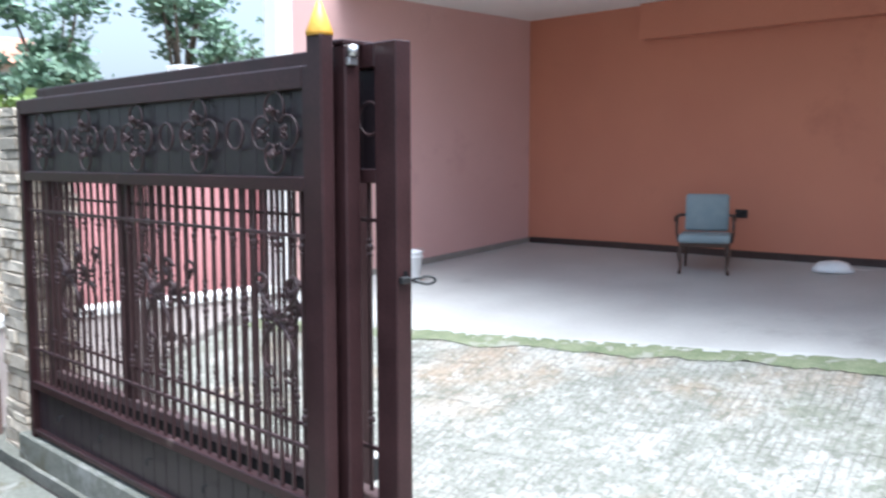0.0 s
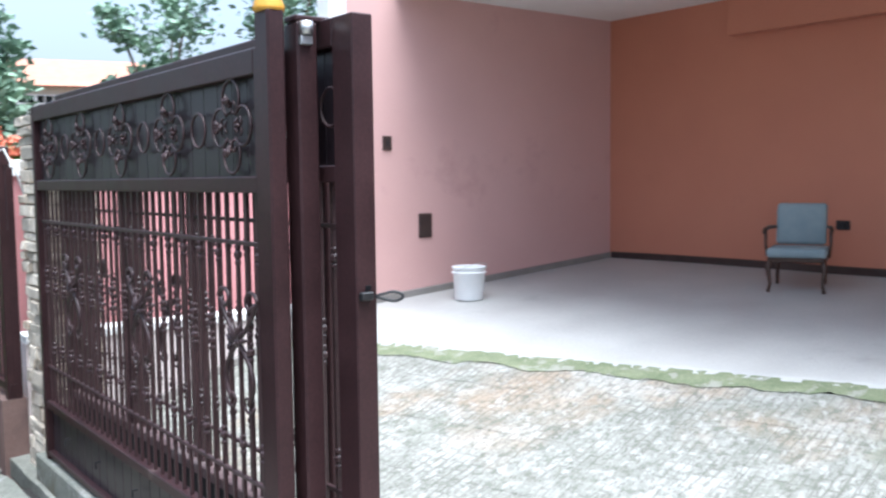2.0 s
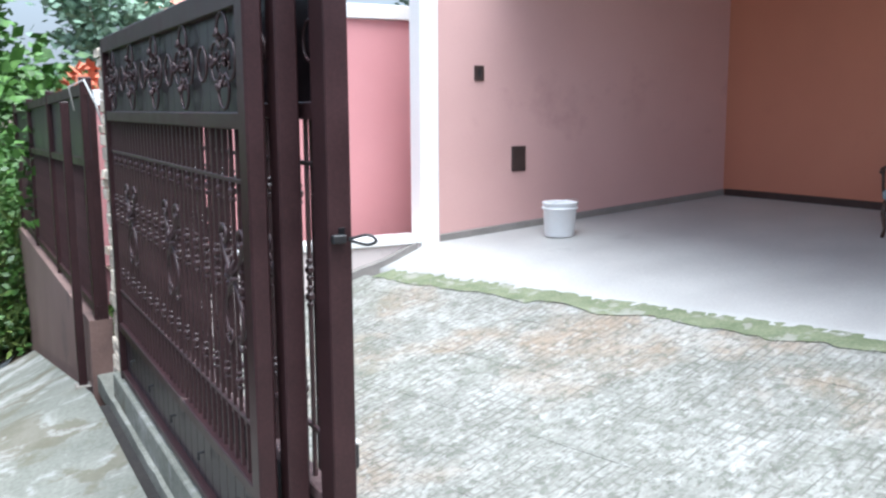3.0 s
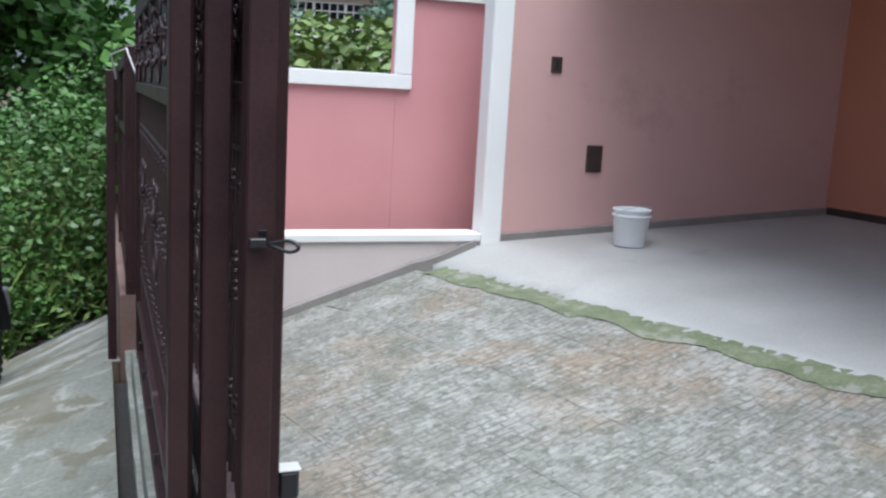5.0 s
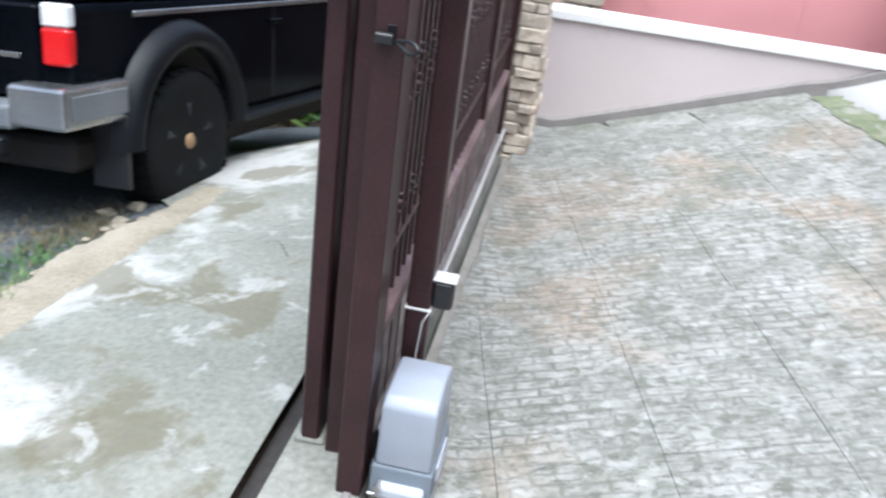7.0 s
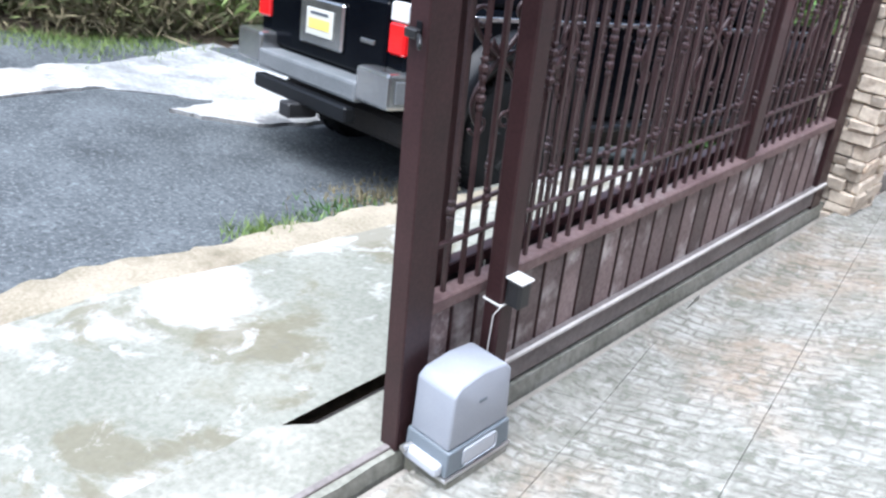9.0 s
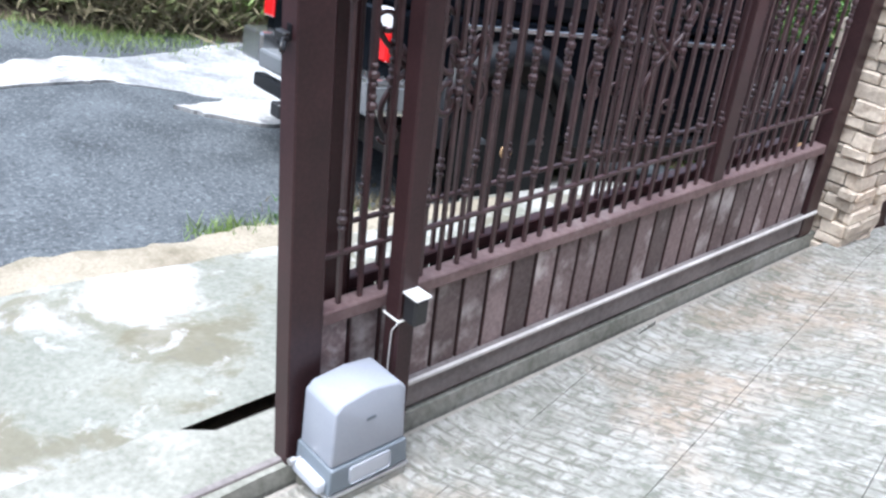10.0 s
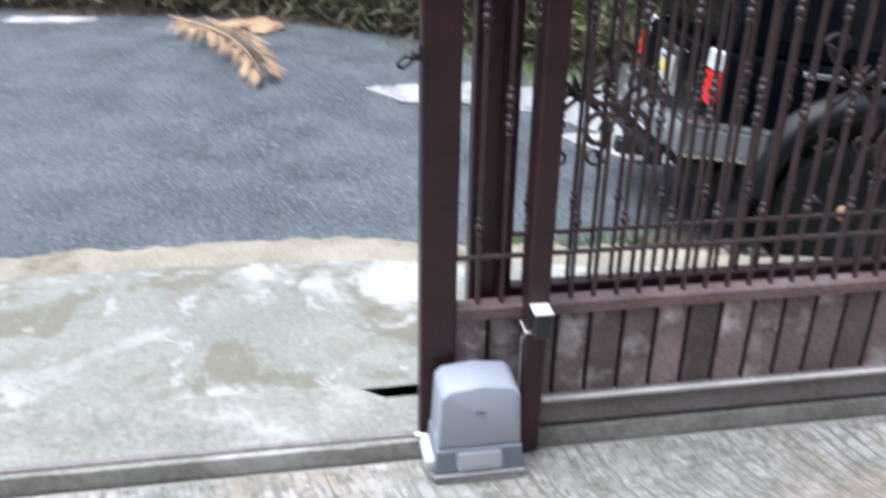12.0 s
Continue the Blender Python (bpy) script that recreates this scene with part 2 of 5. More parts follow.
RED = material("red_lamp_lens", (0.50, 0.008, 0.010), (0.62, 0.015, 0.016), 0.12, 0.0, 5, 60, 0.0)
CLEAR = material("clear_lamp_lens", (0.6, 0.6, 0.6), (0.7, 0.7, 0.7), 0.12, 0.0, 5, 60, 0.0)
PLATE = material("pale_number_plate", (0.48, 0.48, 0.43), (0.56, 0.56, 0.50), 0.45, 0.0, 5, 60, 0.0)
YELLOW = material("yellow_plate_print", (0.66, 0.52, 0.12), (0.72, 0.58, 0.16), 0.5, 0.0, 5, 60, 0.0)
INK = material("dark_print", (0.05, 0.06, 0.08), (0.07, 0.08, 0.1), 0.6, 0.0, 5, 60, 0.0)
GLASS = material("dark_tinted_glass", (0.003, 0.004, 0.006), (0.004, 0.005, 0.008), 0.05, 0.0, 2, 20, 0.0, spec=0.25)
FABRIC = material("faded_blue_grey_fabric", (0.20, 0.255, 0.28), (0.27, 0.325, 0.345), 0.95, 0.0, 6, 220, 0.3, (0.17, 0.21, 0.23), 3, 0.6)
WOOD = material("dark_chair_wood", (0.035, 0.017, 0.011), (0.065, 0.032, 0.020), 0.4, 0.0, 12, 80, 0.1)
BUCKET = material("white_bucket_plastic", (0.74, 0.75, 0.76), (0.80, 0.81, 0.82), 0.4, 0.0, 4, 90, 0.03)
LABEL = material("grey_blue_label_print", (0.22, 0.28, 0.37), (0.32, 0.38, 0.46), 0.6, 0.0, 14, 60, 0.0)
BOXDARK = material("dark_wall_box", (0.030, 0.018, 0.016), (0.055, 0.034, 0.030), 0.5, 0.0, 8, 90, 0.1)
SOIL = material("brown_soil", (0.060, 0.042, 0.028), (0.13, 0.095, 0.065), 0.95, 0.0, 5, 50, 0.6)
LEAF = material("green_leaves", (0.028, 0.075, 0.014), (0.105, 0.215, 0.038), 0.5, 0.0, 0.9, 8, 0.0)
LEAF_OLIVE = material("olive_bank_leaves", (0.075, 0.10, 0.03), (0.18, 0.19, 0.075), 0.6, 0.0, 1.1, 9, 0.0)
LEAF_PALE = material("yellow_green_leaves", (0.10, 0.17, 0.035), (0.20, 0.26, 0.07), 0.55, 0.0, 1.2, 9, 0.0)
# Far foliage: distance haze is mixed into this pale blue-green leaf colour.
LEAF_HAZED = material("haze_paled_tree_leaves", (0.14, 0.23, 0.16), (0.26, 0.37, 0.26), 0.6, 0.0, 0.5, 5, 0.0)
LEAF_DRY = material("dry_straw_leaves", (0.10, 0.085, 0.045), (0.21, 0.18, 0.10), 0.8, 0.0, 1.5, 9, 0.0)
STRAW = material("dry_palm_straw", (0.20, 0.125, 0.065), (0.40, 0.27, 0.155), 0.85, 0.0, 4, 30, 0.2)
FLOWER = material("red_orange_blossom", (0.50, 0.13, 0.07), (0.62, 0.22, 0.12), 0.7, 0.0, 3, 9, 0.0)
BARK = material("brown_bark", (0.07, 0.05, 0.035), (0.13, 0.10, 0.075), 0.9, 0.0, 6, 40, 0.5)
HOUSE = material("cream_house_wall", (0.66, 0.62, 0.52), (0.74, 0.70, 0.60), 0.8, 0.0, 1, 30, 0.05)
ROOF = material("clay_roof_tile", (0.42, 0.17, 0.11), (0.54, 0.25, 0.17), 0.8, 0.0, 3, 30, 0.3)


# ---- mesh helpers ----
def box(bm, x0, x1, y0, y1, z0, z1):
    v = [bm.verts.new((x, y, z)) for z in (z0, z1) for y in (y0, y1) for x in (x0, x1)]
    for f in ((0, 2, 3, 1), (4, 5, 7, 6), (0, 1, 5, 4), (2, 6, 7, 3), (0, 4, 6, 2), (1, 3, 7, 5)):
        bm.faces.new([v[i] for i in f])
    return bm


def block(x0, x1, y0, y1, z0, z1, bevel=0.0, seg=1):
    bm = box(bmesh.new(), x0, x1, y0, y1, z0, z1)
    if bevel:
        bmesh.ops.bevel(bm, geom=bm.edges[:], offset=bevel, segments=seg, affect="EDGES", profile=0.5)
    return bm


def tube(bm, pts, r, sides=6, closed=False):
    """A round bar along points."""
    pts = [Vector(p) for p in pts]
    n = len(pts)
    rings = []
    up = None
    for i, p in enumerate(pts):
        a = pts[(i - 1) % n] if closed or i else p
        b = pts[(i + 1) % n] if closed or i < n - 1 else p
        t = (b - a).normalized()
        if up is None:
            up = t.orthogonal().normalized()
        up = (up - t * up.dot(t))
        up = up.normalized() if up.length > 1e-6 else t.orthogonal().normalized()
        side = t.cross(up)
        rad = r[i] if isinstance(r, (list, tuple)) else r
        rings.append([bm.verts.new(p + (up * math.cos(k * math.tau / sides) + side * math.sin(k * math.tau / sides)) * rad) for k in range(sides)])
    for i in range(n if closed else n - 1):
        a, b = rings[i], rings[(i + 1) % n]
        for k in range(sides):
            bm.faces.new((a[k], a[(k + 1) % sides], b[(k + 1) % sides], b[k]))
    if not closed:
        bm.faces.new(rings[0][::-1])
        bm.faces.new(rings[-1])
    return bm


def lathe(bm, profile, centre=(0, 0, 0), seg=24, axis="z"):
    """Turns (radius, height) pairs round an axis through centre."""
    c = Vector(centre)
    rings = []
    for r, h in profile:
        ring = []
        for k in range(seg):
            a = k * math.tau / seg
            p = {"z": (r * math.cos(a), r * math.sin(a), h), "x": (h, r * math.cos(a), r * math.sin(a)), "y": (r * math.sin(a), h, r * math.cos(a))}[axis]
            ring.append(bm.verts.new(c + Vector(p)))
        rings.append(ring)
    for a, b in zip(rings, rings[1:]):
        for k in range(seg):
            bm.faces.new((a[k], a[(k + 1) % seg], b[(k + 1) % seg], b[k]))
    if profile[0][0] > 1e-4:
        bm.faces.new(rings[0][::-1])
    if profile[-1][0] > 1e-4:
        bm.faces.new(rings[-1])
    return bm


def prism(bm, outline, y0, y1, axis="x"):
    """Pushes a closed outline of pairs along an axis from y0 to y1."""
    def at(p, h):
        return {"x": (h, p[0], p[1]), "y": (p[0], h, p[1]), "z": (p[0], p[1], h)}[axis]
    a = [bm.verts.new(at(p, y0)) for p in outline]
    b = [bm.verts.new(at(p, y1)) for p in outline]
    n = len(outline)
    for i in range(n):
        bm.faces.new((a[i], a[(i + 1) % n], b[(i + 1) % n], b[i]))
    bm.faces.new(a[::-1])
    bm.faces.new(b)
    return bm


def mesh_of(name, bm, mat, smooth=False):
    bmesh.ops.recalc_face_normals(bm, faces=bm.faces[:])
    me = bpy.data.meshes.new(name)
    bm.to_mesh(me)
    bm.free()
    me.materials.append(mat)
    if smooth:
        for p in me.polygons:
            p.use_smooth = True
    return me


def part(name, bm, mat, parent=None, label="", smooth=False):
    ob = new(name, mesh_of(name, bm, mat, smooth) if isinstance(bm, bmesh.types.BMesh) else bm)
    if parent is not None:
        ob.parent = parent
    if label:
        tagged(ob, label)
    return ob


def placed(name, me, parent, m):
    ob = new(name, me)
    ob.parent = parent
    ob.matrix_basis = m
    return ob


def thing(name, label, category, m=None, group="", kind=""):
    ob = new(name)
    if m is not None:
        ob.matrix_basis = m
    return tagged(ob, label, category, group, kind)


def structure(name, bm, mat, label, category, smooth=False):
    return tagged(part(name, bm, mat, None, "", smooth), label, category, "", "structure")


def smooth_step(t):
    t = min(1.0, max(0.0, t))
    return t * t * (3 - 2 * t)


# ---- the lie of the land ----
def inside_z(x, y):
    """Driveway ramp up to the garage slab."""
    yy = min(5.2, max(-3.5, y))
    gate = -0.025 - 0.12 * smooth_step((yy - 3.4) / 1.1)
    xg = edge_x(yy)
    edge = 0.42 + (3.56 - yy) * 0.038
    if x < 0.3:
        return gate
    if x < xg:
        return gate + (edge - gate) * (x - 0.3) / (xg - 0.3)
    w = min(1.0, max(0.0, (yy - 2.0) / 2.46))
    return edge + 0.148 * w * smooth_step((x - xg) / 0.6) + (0.108 - 0.037 * w) * (x - xg)


def edge_x(y):
    return 2.09 + (3.56 - y) * 0.265


def outside_z(x, y):
    """The apron and the street fall away from the gate and down the hill."""
    d = min(1.75, max(0.0, -x - 0.3))
    yy = min(14.0, max(0.0, y))
    far = max(0.0, yy - 3.6)
    z = -0.02 - d * (0.06 + 0.064 * min(yy, 6.5)) - 0.18 * far
    return z - 0.09 * smooth_step((-x - 2.0) / 1.1) * smooth_step((y - 1.2) / 1.2)


def sheet(f, xs, ys, thick=0.0):
    bm = bmesh.new()
    g = [[bm.verts.new((x, y, f(x, y))) for x in xs] for y in ys]
    for j in range(len(ys) - 1):
        for i in range(len(xs) - 1):
            bm.faces.new((g[j][i], g[j][i + 1], g[j + 1][i + 1], g[j + 1][i]))
    return bm


def steps(a, b, n):
    return [a + (b - a) * i / n for i in range(n + 1)]

# ---- large structure: ground, road, driveway ----
def verge(y):
    """Distance of the far verge from the gate line."""
    return 6.75 - 0.26 * min(4.0, max(-3.0, y)) - 1.05 * max(0.0, y - 4.6)


def bank(x, y):
    """How far a place lies beyond the far verge of the street."""
    return -x - verge(y)


def ground_z(x, y):
    if x < -0.25:
        z = outside_z(x, y) - 0.05
    elif y < 5.6:
        z = -0.45
    else:
        z = outside_z(-0.3, y) - 0.1
    s = bank(x, y)
    if s > 0:
        z += 0.12 * min(1, s / 0.4) + 0.45 * min(s, 7.0)
    return z


xs = [-200, -90, -40, -22] + steps(-15, 8, 46) + [14, 30, 80, 200]
ys = [-200, -90, -40, -18] + steps(-9, 18, 54) + [26, 45, 90, 200]
structure("ground", sheet(ground_z, xs, ys), SOIL, "brown soil ground falling away down the hill", "ground", True)


def road_z(x, y):
    return outside_z(x, y) + 0.012 * noise.noise((x * 0.7, y * 0.7, 0)) - 0.02


road = bmesh.new()
rows = []
for y in steps(-14, 13, 90):
    left, right = max(-8.5, -verge(y) - 0.2), -1.65 + 0.05 * max(0.0, y)
    right = right if y < 3.5 else right + 0.12 * (y - 3.5)
    left = min(left, right - 0.4)
    rows.append([road.verts.new((x, y, road_z(x, y))) for x in steps(left, right, 22)])
for a, b in zip(rows, rows[1:]):
    for i in range(len(a) - 1):
        road.faces.new((a[i], a[i + 1], b[i + 1], b[i]))
structure("road", road, ASPHALT, "grey coarse asphalt street sloping downhill", "road", True)


def ragged_area(corners, seed, f, thick, step=0.06, rough=0.05):
    """A flat slab with a ragged outline round the given corners, lying on a surface."""
    ring_xy = []
    for (x0, y0), (x1, y1) in zip(corners, corners[1:] + corners[:1]):
        n = max(2, round(math.hypot(x1 - x0, y1 - y0) / step))
        for k in range(n):
            x, y = x0 + (x1 - x0) * k / n, y0 + (y1 - y0) * k / n
            w = rough * (noise.noise((x * 2 + seed, y * 2, 1)) * 1.6 + noise.noise((x * 7 + seed, y * 7, 4)) + 0.5 * noise.noise((x * 19, y * 19 + seed, 6)))
            v = rough * (noise.noise((x * 2, y * 2 + seed, 9)) * 1.6 + noise.noise((x * 7, y * 7 + seed, 3)) + 0.5 * noise.noise((x * 19 + seed, y * 19, 2)))
            ring_xy.append((x + w, y + v))
    bm = bmesh.new()
    top = [bm.verts.new((x, y, f(x, y) + thick)) for x, y in ring_xy]
    low = [bm.verts.new((x, y, f(x, y) - 0.05)) for x, y in ring_xy]
    face = bm.faces.new(top)
    for k in range(len(top)):
        bm.faces.new((low[k], low[(k + 1) % len(low)], top[(k + 1) % len(top)], top[k]))
    bmesh.ops.triangulate(bm, faces=[face])
    return bm


BROAD = [(-4.98, 1.5), (-5.10, 1.86), (-5.50, 2.7), (-5.75, 3.6), (-5.2, 4.6), (-4.0, 4.1), (-3.95, 3.0), (-4.03, 2.6), (-4.36, 1.98), (-4.38, 1.5)]
TIP = [(-4.50, 0.52), (-4.72, 0.92), (-5.02, 1.62), (-4.40, 1.68), (-4.36, 1.45), (-4.20, 0.78)]
NEAR = [(-3.86, 1.83), (-4.09, 2.39), (-3.95, 2.9), (-3.7, 3.3), (-3.40, 3.1), (-3.45, 2.7), (-3.50, 2.31)]
structure("road_patch", ragged_area(TIP, 2.2, road_z, 0.020), PATCH, "white concrete tongue set in the asphalt", "concrete patch")
structure("road_patch", ragged_area(BROAD, 1.3, road_z, 0.012), WEATHERED, "pale worn concrete area set in the asphalt", "concrete patch")
structure("road_patch", ragged_area(NEAR, 7.7, road_z, 0.03), PATCH, "broken white concrete slab set in the asphalt", "concrete patch")
structure("road_patch", ragged_area([(-6.82, -2.7), (-7.03, -2.65), (-6.95, -1.85), (-6.72, -1.9)], 4.1, road_z, 0.012, 0.06, 0.03), PATCH, "small pale concrete strip in the asphalt", "concrete patch")

# concrete apron between gate and street, with a long crack and a score line
apron = bmesh.new()
rows = []
for y in steps(-9, 8.5, 120):
    far = -1.55 + 0.05 * max(0.0, y) + 0.05 * noise.noise((y * 1.3, 0, 5)) + (0.12 * (y - 3.5) if y > 3.5 else 0) - 0.75 * smooth_step((y - 2.2) / 1.0)
    rows.append([apron.verts.new((x, y, outside_z(x, y) + 0.004 * noise.noise((x * 5, y * 5, 1)))) for x in steps(far, -0.31, 16)])
for a, b in zip(rows, rows[1:]):
    for i in range(len(a) - 1):
        apron.faces.new((a[i], a[i + 1], b[i + 1], b[i]))
structure("pavement", apron, APRON, "pale worn concrete apron with stains outside the gate", "pavement", True)


def crack(points, width, f, name="crack", lift=0.003):
    bm = bmesh.new()
    prev = None
    for i, (x, y) in enumerate(points):
        w = width * (0.5 + 0.8 * abs(noise.noise((x * 9, y * 9, 3))))
        jx, jy = 0.02 * noise.noise((x * 7, y * 7, 1)), 0.02 * noise.noise((x * 7, y * 7, 8))
        a = bm.verts.new((x + jx - w, y + jy, f(x, y) + lift))
        b = bm.verts.new((x + jx + w, y + jy + w * 0.4, f(x, y) + lift))
        if prev:
            bm.faces.new((prev[0], prev[1], b, a))
        prev = (a, b)
    return bm


def line(p, q, n):
    return [(p[0] + (q[0] - p[0]) * i / n, p[1] + (q[1] - p[1]) * i / n) for i in range(n + 1)]


pavement = bpy.data.objects["pavement"]
part("crack", crack(line((-1.12, 1.92), (-0.79, 1.955), 12) + line((-0.79, 1.955), (-0.68, 1.78), 10), 0.004, lambda x, y: outside_z(x, y) + 0.004), DARK, pavement)
part("crack", crack(line((-1.3, 1.98), (-0.6, 2.22), 20), 0.012, lambda x, y: outside_z(x, y) + 0.004), PATCH, pavement)

kerb = bmesh.new()
rows = []
for y in steps(-9, 2.75, 280):
    x0 = -1.60 + 0.05 * max(0.0, y) + 0.05 * noise.noise((y * 1.1, 3, 1)) + (0.12 * (y - 3.5) if y > 3.5 else 0)
    z = outside_z(x0, y)
    w = 0.15 + 0.06 * noise.noise((y * 2.1, 7, 1)) + 0.05 * noise.noise((y * 9, 4, 1)) + 0.03 * noise.noise((y * 25, 4, 6))
    w *= 1.0 - 0.75 * smooth_step((y - 1.9) / 0.8)
    rows.append([kerb.verts.new(p) for p in ((x0 - w, y, z - 0.03), (x0 - w * 0.8, y, z + 0.012 + 0.012 * noise.noise((y * 4, 1, 2))), (x0 + 0.02, y, z + 0.02), (x0 + 0.13 + 0.05 * noise.noise((y * 3, 2, 9)) + 0.04 * noise.noise((y * 11, 2, 3)), y, outside_z(x0 + 0.14, y) - 0.006))])
for a, b in zip(rows, rows[1:]):
    for i in range(3):
        kerb.faces.new((a[i], a[i + 1], b[i + 1], b[i]))
structure("kerb", kerb, KERB, "crumbling cream concrete kerb along the asphalt", "kerb")

# slot and kerb that carry the sliding gate's rail
# The slot floor's near-black colour carries the shade of the narrow gap.
slot = bmesh.new()
box(slot, -0.31, -0.235, 0.16, 3.5, -0.13, -0.075)
structure("drain_slot", slot, DARK, "narrow dark gap between apron and gate kerb", "slot")
track = bmesh.new()
rows = []
for y in steps(-9, 4.0, 90):
    j = 0.008 * noise.noise((y * 5, 1, 4))
    rows.append([track.verts.new(p) for p in ((-0.235 if y > 0.16 else -0.33, y, -0.12), (-0.235 + j if y > 0.16 else -0.33, y, -0.012 + j), (-0.03, y, 0.0), (0.035 + j, y, -0.004), (0.045 + j, y, -0.06), (0.05, y, -0.2))])
for a, b in zip(rows, rows[1:]):
    for i in range(5):
        track.faces.new((a[i], a[i + 1], b[i + 1], b[i]))
structure("gate_kerb", track, OLDKERB, "worn concrete kerb under the sliding gate", "kerb")
structure("gate_rail", block(-0.012, 0.012, -6.0, 3.62, -0.01, 0.008, 0.003), DUSTY, "thin steel rail on the gate kerb", "rail")


def drive_z(x, y):
    return inside_z(x, y) - 0.03


structure("driveway", sheet(lambda x, y: drive_z(x, y) - 0.006, [0.06, 0.3] + steps(0.5, 4.2, 18), steps(-7, 4.45, 60)), MORTAR, "grey driveway bed under stamped concrete", "driveway", True)
slab = bmesh.new()
rows = []
for y in steps(-7, 4.45, 66):
    x0 = edge_x(y) + 0.10 + 0.03 * noise.noise((y * 2, 0, 3))
    rows.append([slab.verts.new((x0, y, inside_z(x0, y) - 0.08))] + [slab.verts.new((x, y, inside_z(x, y) + 0.002)) for x in steps(x0, 5.65, 24)])
for a, b in zip(rows, rows[1:]):
    for i in range(len(a) - 1):
        slab.faces.new((a[i], a[i + 1], b[i + 1], b[i]))
structure("garage_floor", slab, SLAB, "pale grey smooth concrete garage slab", "floor", True)
strip = bmesh.new()
rows = []
for y in steps(-7, 4.3, 300):
    x1 = edge_x(y) + 0.15 + 0.04 * noise.noise((y * 4, 5, 3)) + 0.03 * noise.noise((y * 15, 5, 8))
    x0 = edge_x(y) - 0.07 + 0.08 * noise.noise((y * 3, 2, 7)) + 0.05 * noise.noise((y * 13, 2, 4))
    rows.append([strip.verts.new((x, y, inside_z(x, y) + 0.003 + 0.006 * noise.noise((x * 20, y * 20, 0)))) for x in steps(x0, x1, 3)])
for a, b in zip(rows, rows[1:]):
    for i in range(3):
        strip.faces.new((a[i], a[i + 1], b[i + 1], b[i]))
structure("moss_strip", strip, MOSS, "green mossy joint between driveway and garage slab", "moss", True)

# ---- garage, low wall and pink wall ----
WY, BX, TOP = 4.46, 5.65, 3.20
structure("wall_side", block(2.512, BX + 0.15, WY, WY + 0.15, 0.2, TOP), ROSE, "salmon pink plastered garage side wall", "wall")
structure("wall_back", block(BX, BX + 0.15, -7.0, WY, 0.4, TOP), SALMON, "terracotta plastered garage back wall", "wall")
structure("wall_end", block(0.6, BX + 0.15, -7.15, -7.0, -0.2, TOP), SALMON, "terracotta plastered wall closing the garage", "wall")
structure("ceiling", block(3.0, BX + 0.3, -7.15, WY + 0.3, TOP, TOP + 0.18), WHITE, "white painted concrete garage ceiling", "ceiling")
structure("beam", block(BX - 0.12, BX - 0.003, -7.0, 3.0, TOP - 0.34, TOP - 0.003, 0.004), SALMON, "terracotta beam along the back wall", "beam")
structure("wall_post", block(2.345, 2.51, WY - 0.02, WY + 0.17, 0.2, TOP - 0.003, 0.008), WHITE, "white painted end post of the garage wall", "post")
for a, b, y0, y1, nm in ((2.515, BX - 0.01, WY - 0.018, WY - 0.002, "baseboard"),):
    bm = bmesh.new()
    top = [bm.verts.new((x, y0, inside_z(x, WY) + 0.055)) for x in steps(a, b, 20)]
    low = [bm.verts.new((x, y0, inside_z(x, WY) - 0.03)) for x in steps(a, b, 20)]
    back = [bm.verts.new((x, y1, inside_z(x, WY) + 0.06)) for x in steps(a, b, 20)]
    for i in range(20):
        bm.faces.new((low[i], low[i + 1], top[i + 1], top[i]))
        bm.faces.new((top[i], top[i + 1], back[i + 1], back[i]))
    structure(nm, bm, SKIRT, "grey cement skirting along the side wall", "skirting")
bm = bmesh.new()
pts = steps(-6.9, WY - 0.03, 30)
top = [bm.verts.new((BX - 0.018, y, inside_z(BX, y) + 0.06)) for y in pts]
low = [bm.verts.new((BX - 0.018, y, inside_z(BX, y) - 0.03)) for y in pts]
back = [bm.verts.new((BX - 0.002, y, inside_z(BX, y) + 0.065)) for y in pts]
for i in range(30):
    bm.faces.new((low[i], low[i + 1], top[i + 1], top[i]))
    bm.faces.new((top[i], top[i + 1], back[i + 1], back[i]))
structure("baseboard", bm, BOXDARK, "dark red painted skirting along the back wall", "skirting")

structure("low_wall", block(0.0, 2.343, WY, WY + 0.15, -0.6, 0.58), PALE, "pale pink low retaining wall beside the driveway", "wall")
structure("coping", block(0.0, 2.343, WY - 0.02, WY + 0.20, 0.582, 0.642, 0.006), WHITE, "white painted coping on the low wall", "trim")
bm = bmesh.new()
pts = steps(0.0, 2.30, 24)
top = [bm.verts.new((x, WY - 0.03, inside_z(x, WY) + 0.05)) for x in pts]
low = [bm.verts.new((x, WY - 0.035, inside_z(x, WY) - 0.06)) for x in pts]
back = [bm.verts.new((x, WY - 0.002, inside_z(x, WY) + 0.06)) for x in pts]
for i in range(24):
    bm.faces.new((low[i], low[i + 1], top[i + 1], top[i]))
    bm.faces.new((top[i], top[i + 1], back[i + 1], back[i]))
structure("baseboard", bm, SKIRT, "grey cement skirting under the low wall", "skirting")
structure("planter_soil", sheet(lambda x, y: 0.50 + 0.03 * noise.noise((x * 5, y * 5, 0)), steps(0.0, 2.7, 24), steps(WY + 0.15, 5.12, 6)), SOIL, "strip of dark soil behind the low wall", "soil")

